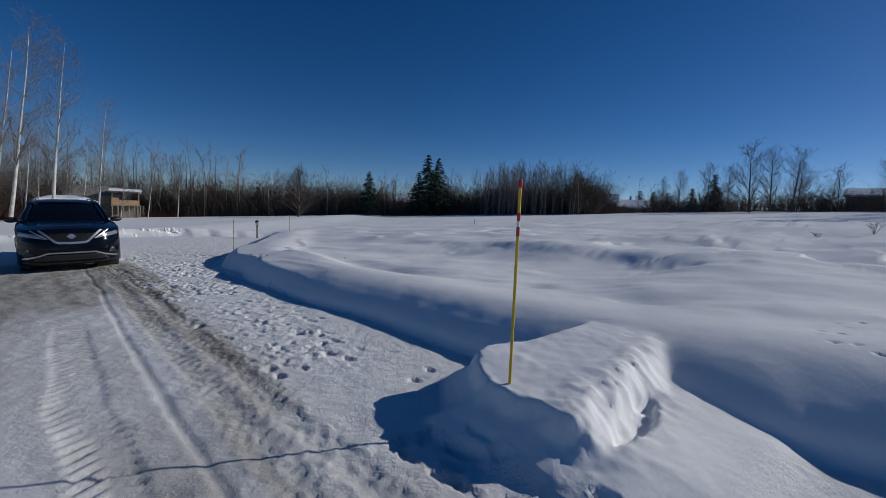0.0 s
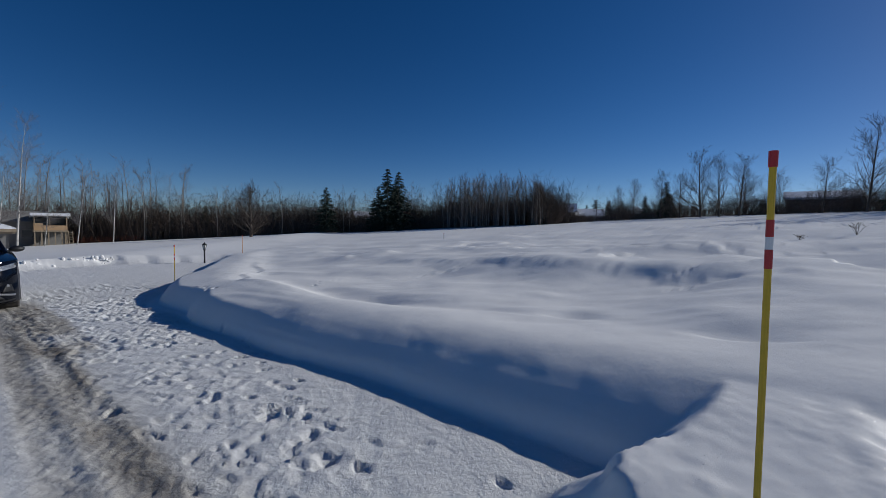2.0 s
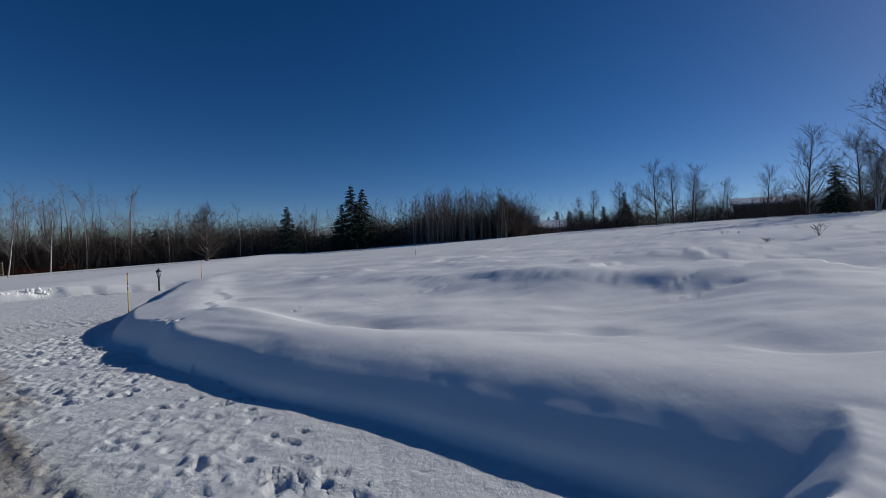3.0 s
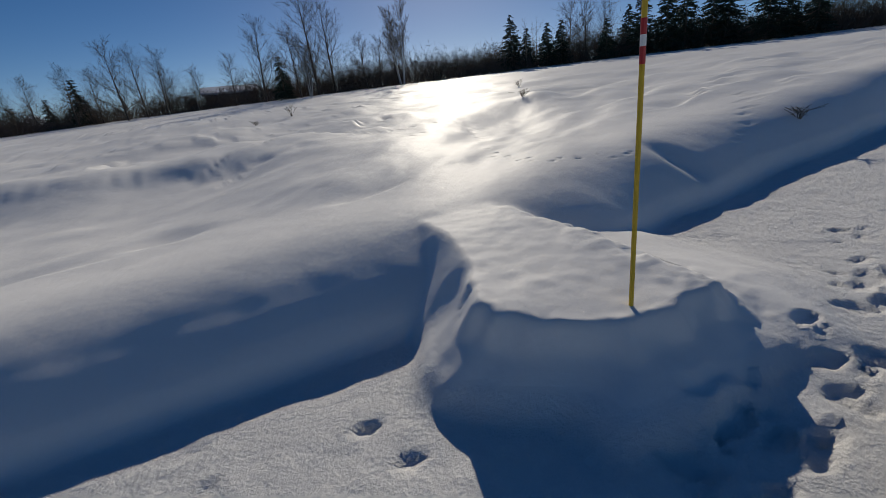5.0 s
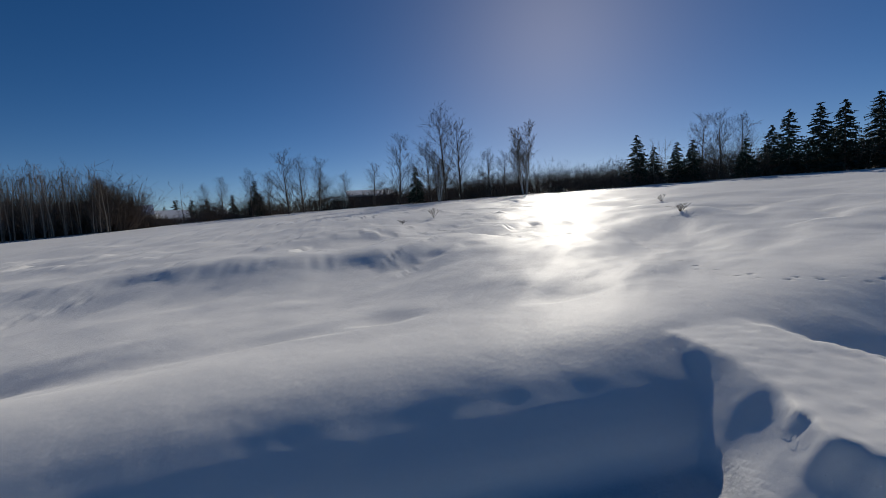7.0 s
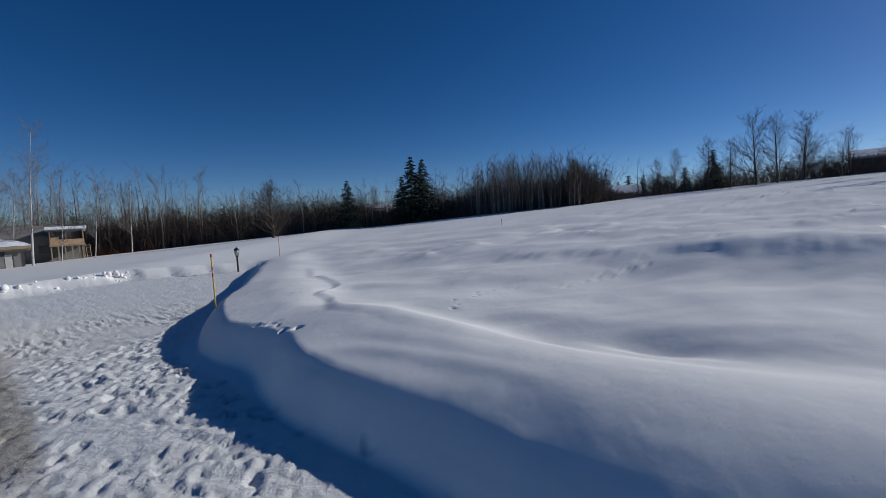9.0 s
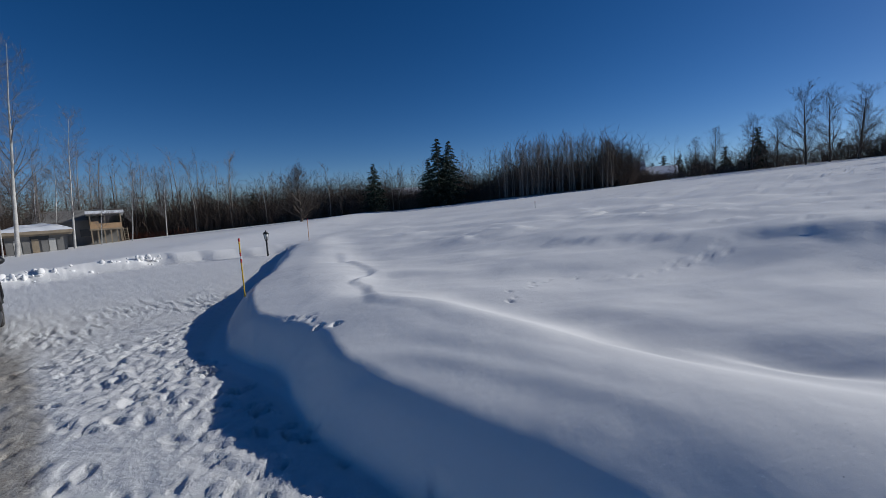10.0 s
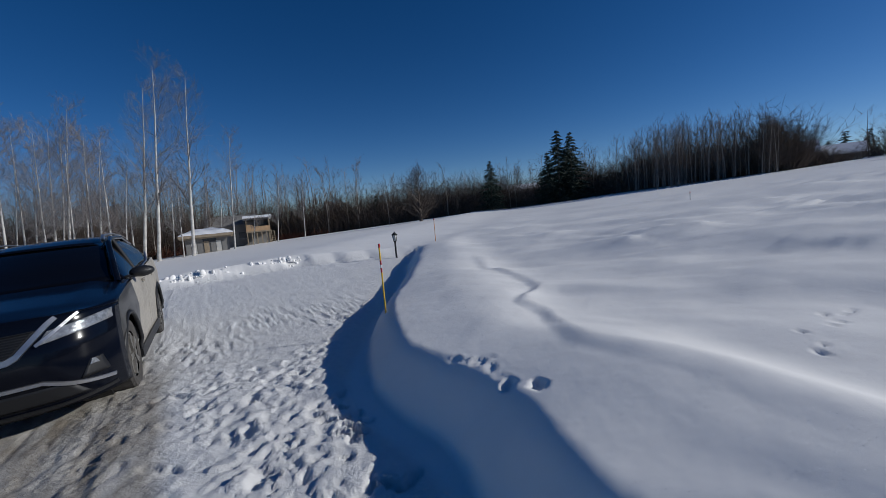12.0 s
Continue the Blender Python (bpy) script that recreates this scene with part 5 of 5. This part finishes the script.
# ---- lamp post, small stakes, weeds ----
def lamp_post(x, y):
    z = level(x, y)
    lp = thing("lamp_post", pose(x, y, z), "black iron lamp post with a lantern, half sunk in snow", "lamp post")
    for name, z0, z1, r0, r1, mat in (("post", -0.3, 0.62, 0.04, 0.035, M_IRON), ("collar", 0.60, 0.64, 0.06, 0.05, M_IRON), ("lantern_glass", 0.64, 0.86, 0.06, 0.1, M_LAMPGLASS), ("lantern_roof", 0.86, 0.96, 0.13, 0.02, M_IRON), ("finial", 0.95, 1.01, 0.018, 0.006, M_IRON)):
        w = Wood()
        w.add((0, 0, z0), (0, 0, z1), r0, r1)
        ob = w.mesh(name, mat, lp, 8 if name != "lantern_glass" else 6)
        bm = bmesh.new()
        bm.from_mesh(ob.data)
        bmesh.ops.holes_fill(bm, edges=bm.edges)
        bm.to_mesh(ob.data)
        bm.free()
    bars = Wood()
    for k in range(6):
        a = math.pi / 3 * k
        bars.add((0.06 * math.cos(a), 0.06 * math.sin(a), 0.64), (0.1 * math.cos(a), 0.1 * math.sin(a), 0.86), 0.008, 0.008)
    bars.mesh("lantern_bars", M_IRON, lp, 4)


lamp_post(-10.25, 23.0)


def small_stake(x, y, height, mat, label):
    st = thing("small_stake", pose(x, y, level(x, y)), label, "stake")
    w = Wood()
    w.add((0, 0, -0.2), (0, 0, height), 0.014, 0.012)
    w.mesh("rod", mat, st, 6)
    w = Wood()
    w.add((0, 0, height - 0.06), (0, 0, height + 0.01), 0.02, 0.02)
    w.mesh("tip", M_RED, st, 6)


small_stake(-9.3, 25.2, 0.95, M_ORANGE, "thin faded marker stake in the snow")
small_stake(2.08, 31.7, 0.4, M_BLACK, "short dark survey stake in the field")


def weed(x, y, size, seed):
    g = random.Random(seed)
    wd = thing("weed_tuft", pose(x, y, level(x, y)), "dry weed stalks poking through the snow", "weeds", "weed tufts")
    for k in range(9):
        w = Wood()
        a, t = g.uniform(0, 6.28), g.uniform(0.1, 0.8)
        tip = Vector((math.cos(a) * t * size, math.sin(a) * t * size, size * g.uniform(0.5, 1.0)))
        w.add((0, 0, -0.05), tip * 0.6, 0.006, 0.005)
        w.add(tip * 0.6, tip + Vector((0, 0, -0.04)), 0.005, 0.003)
        for _ in range(3):
            w.add(tip * g.uniform(0.5, 0.9), tip * g.uniform(0.8, 1.05) + Vector((g.gauss(0, 0.1), g.gauss(0, 0.1), 0.05)), 0.004, 0.003)
        w.mesh("stalk", M_WEED, wd, 4)


weed(15.75, 15.8, 0.5, 1)
weed(14.6, 16.9, 0.22, 2)
weed(11.5, 4.9, 0.2, 3)
weed(19.0, 6.0, 0.25, 4)
weed(6.2, 0.3, 0.15, 5)
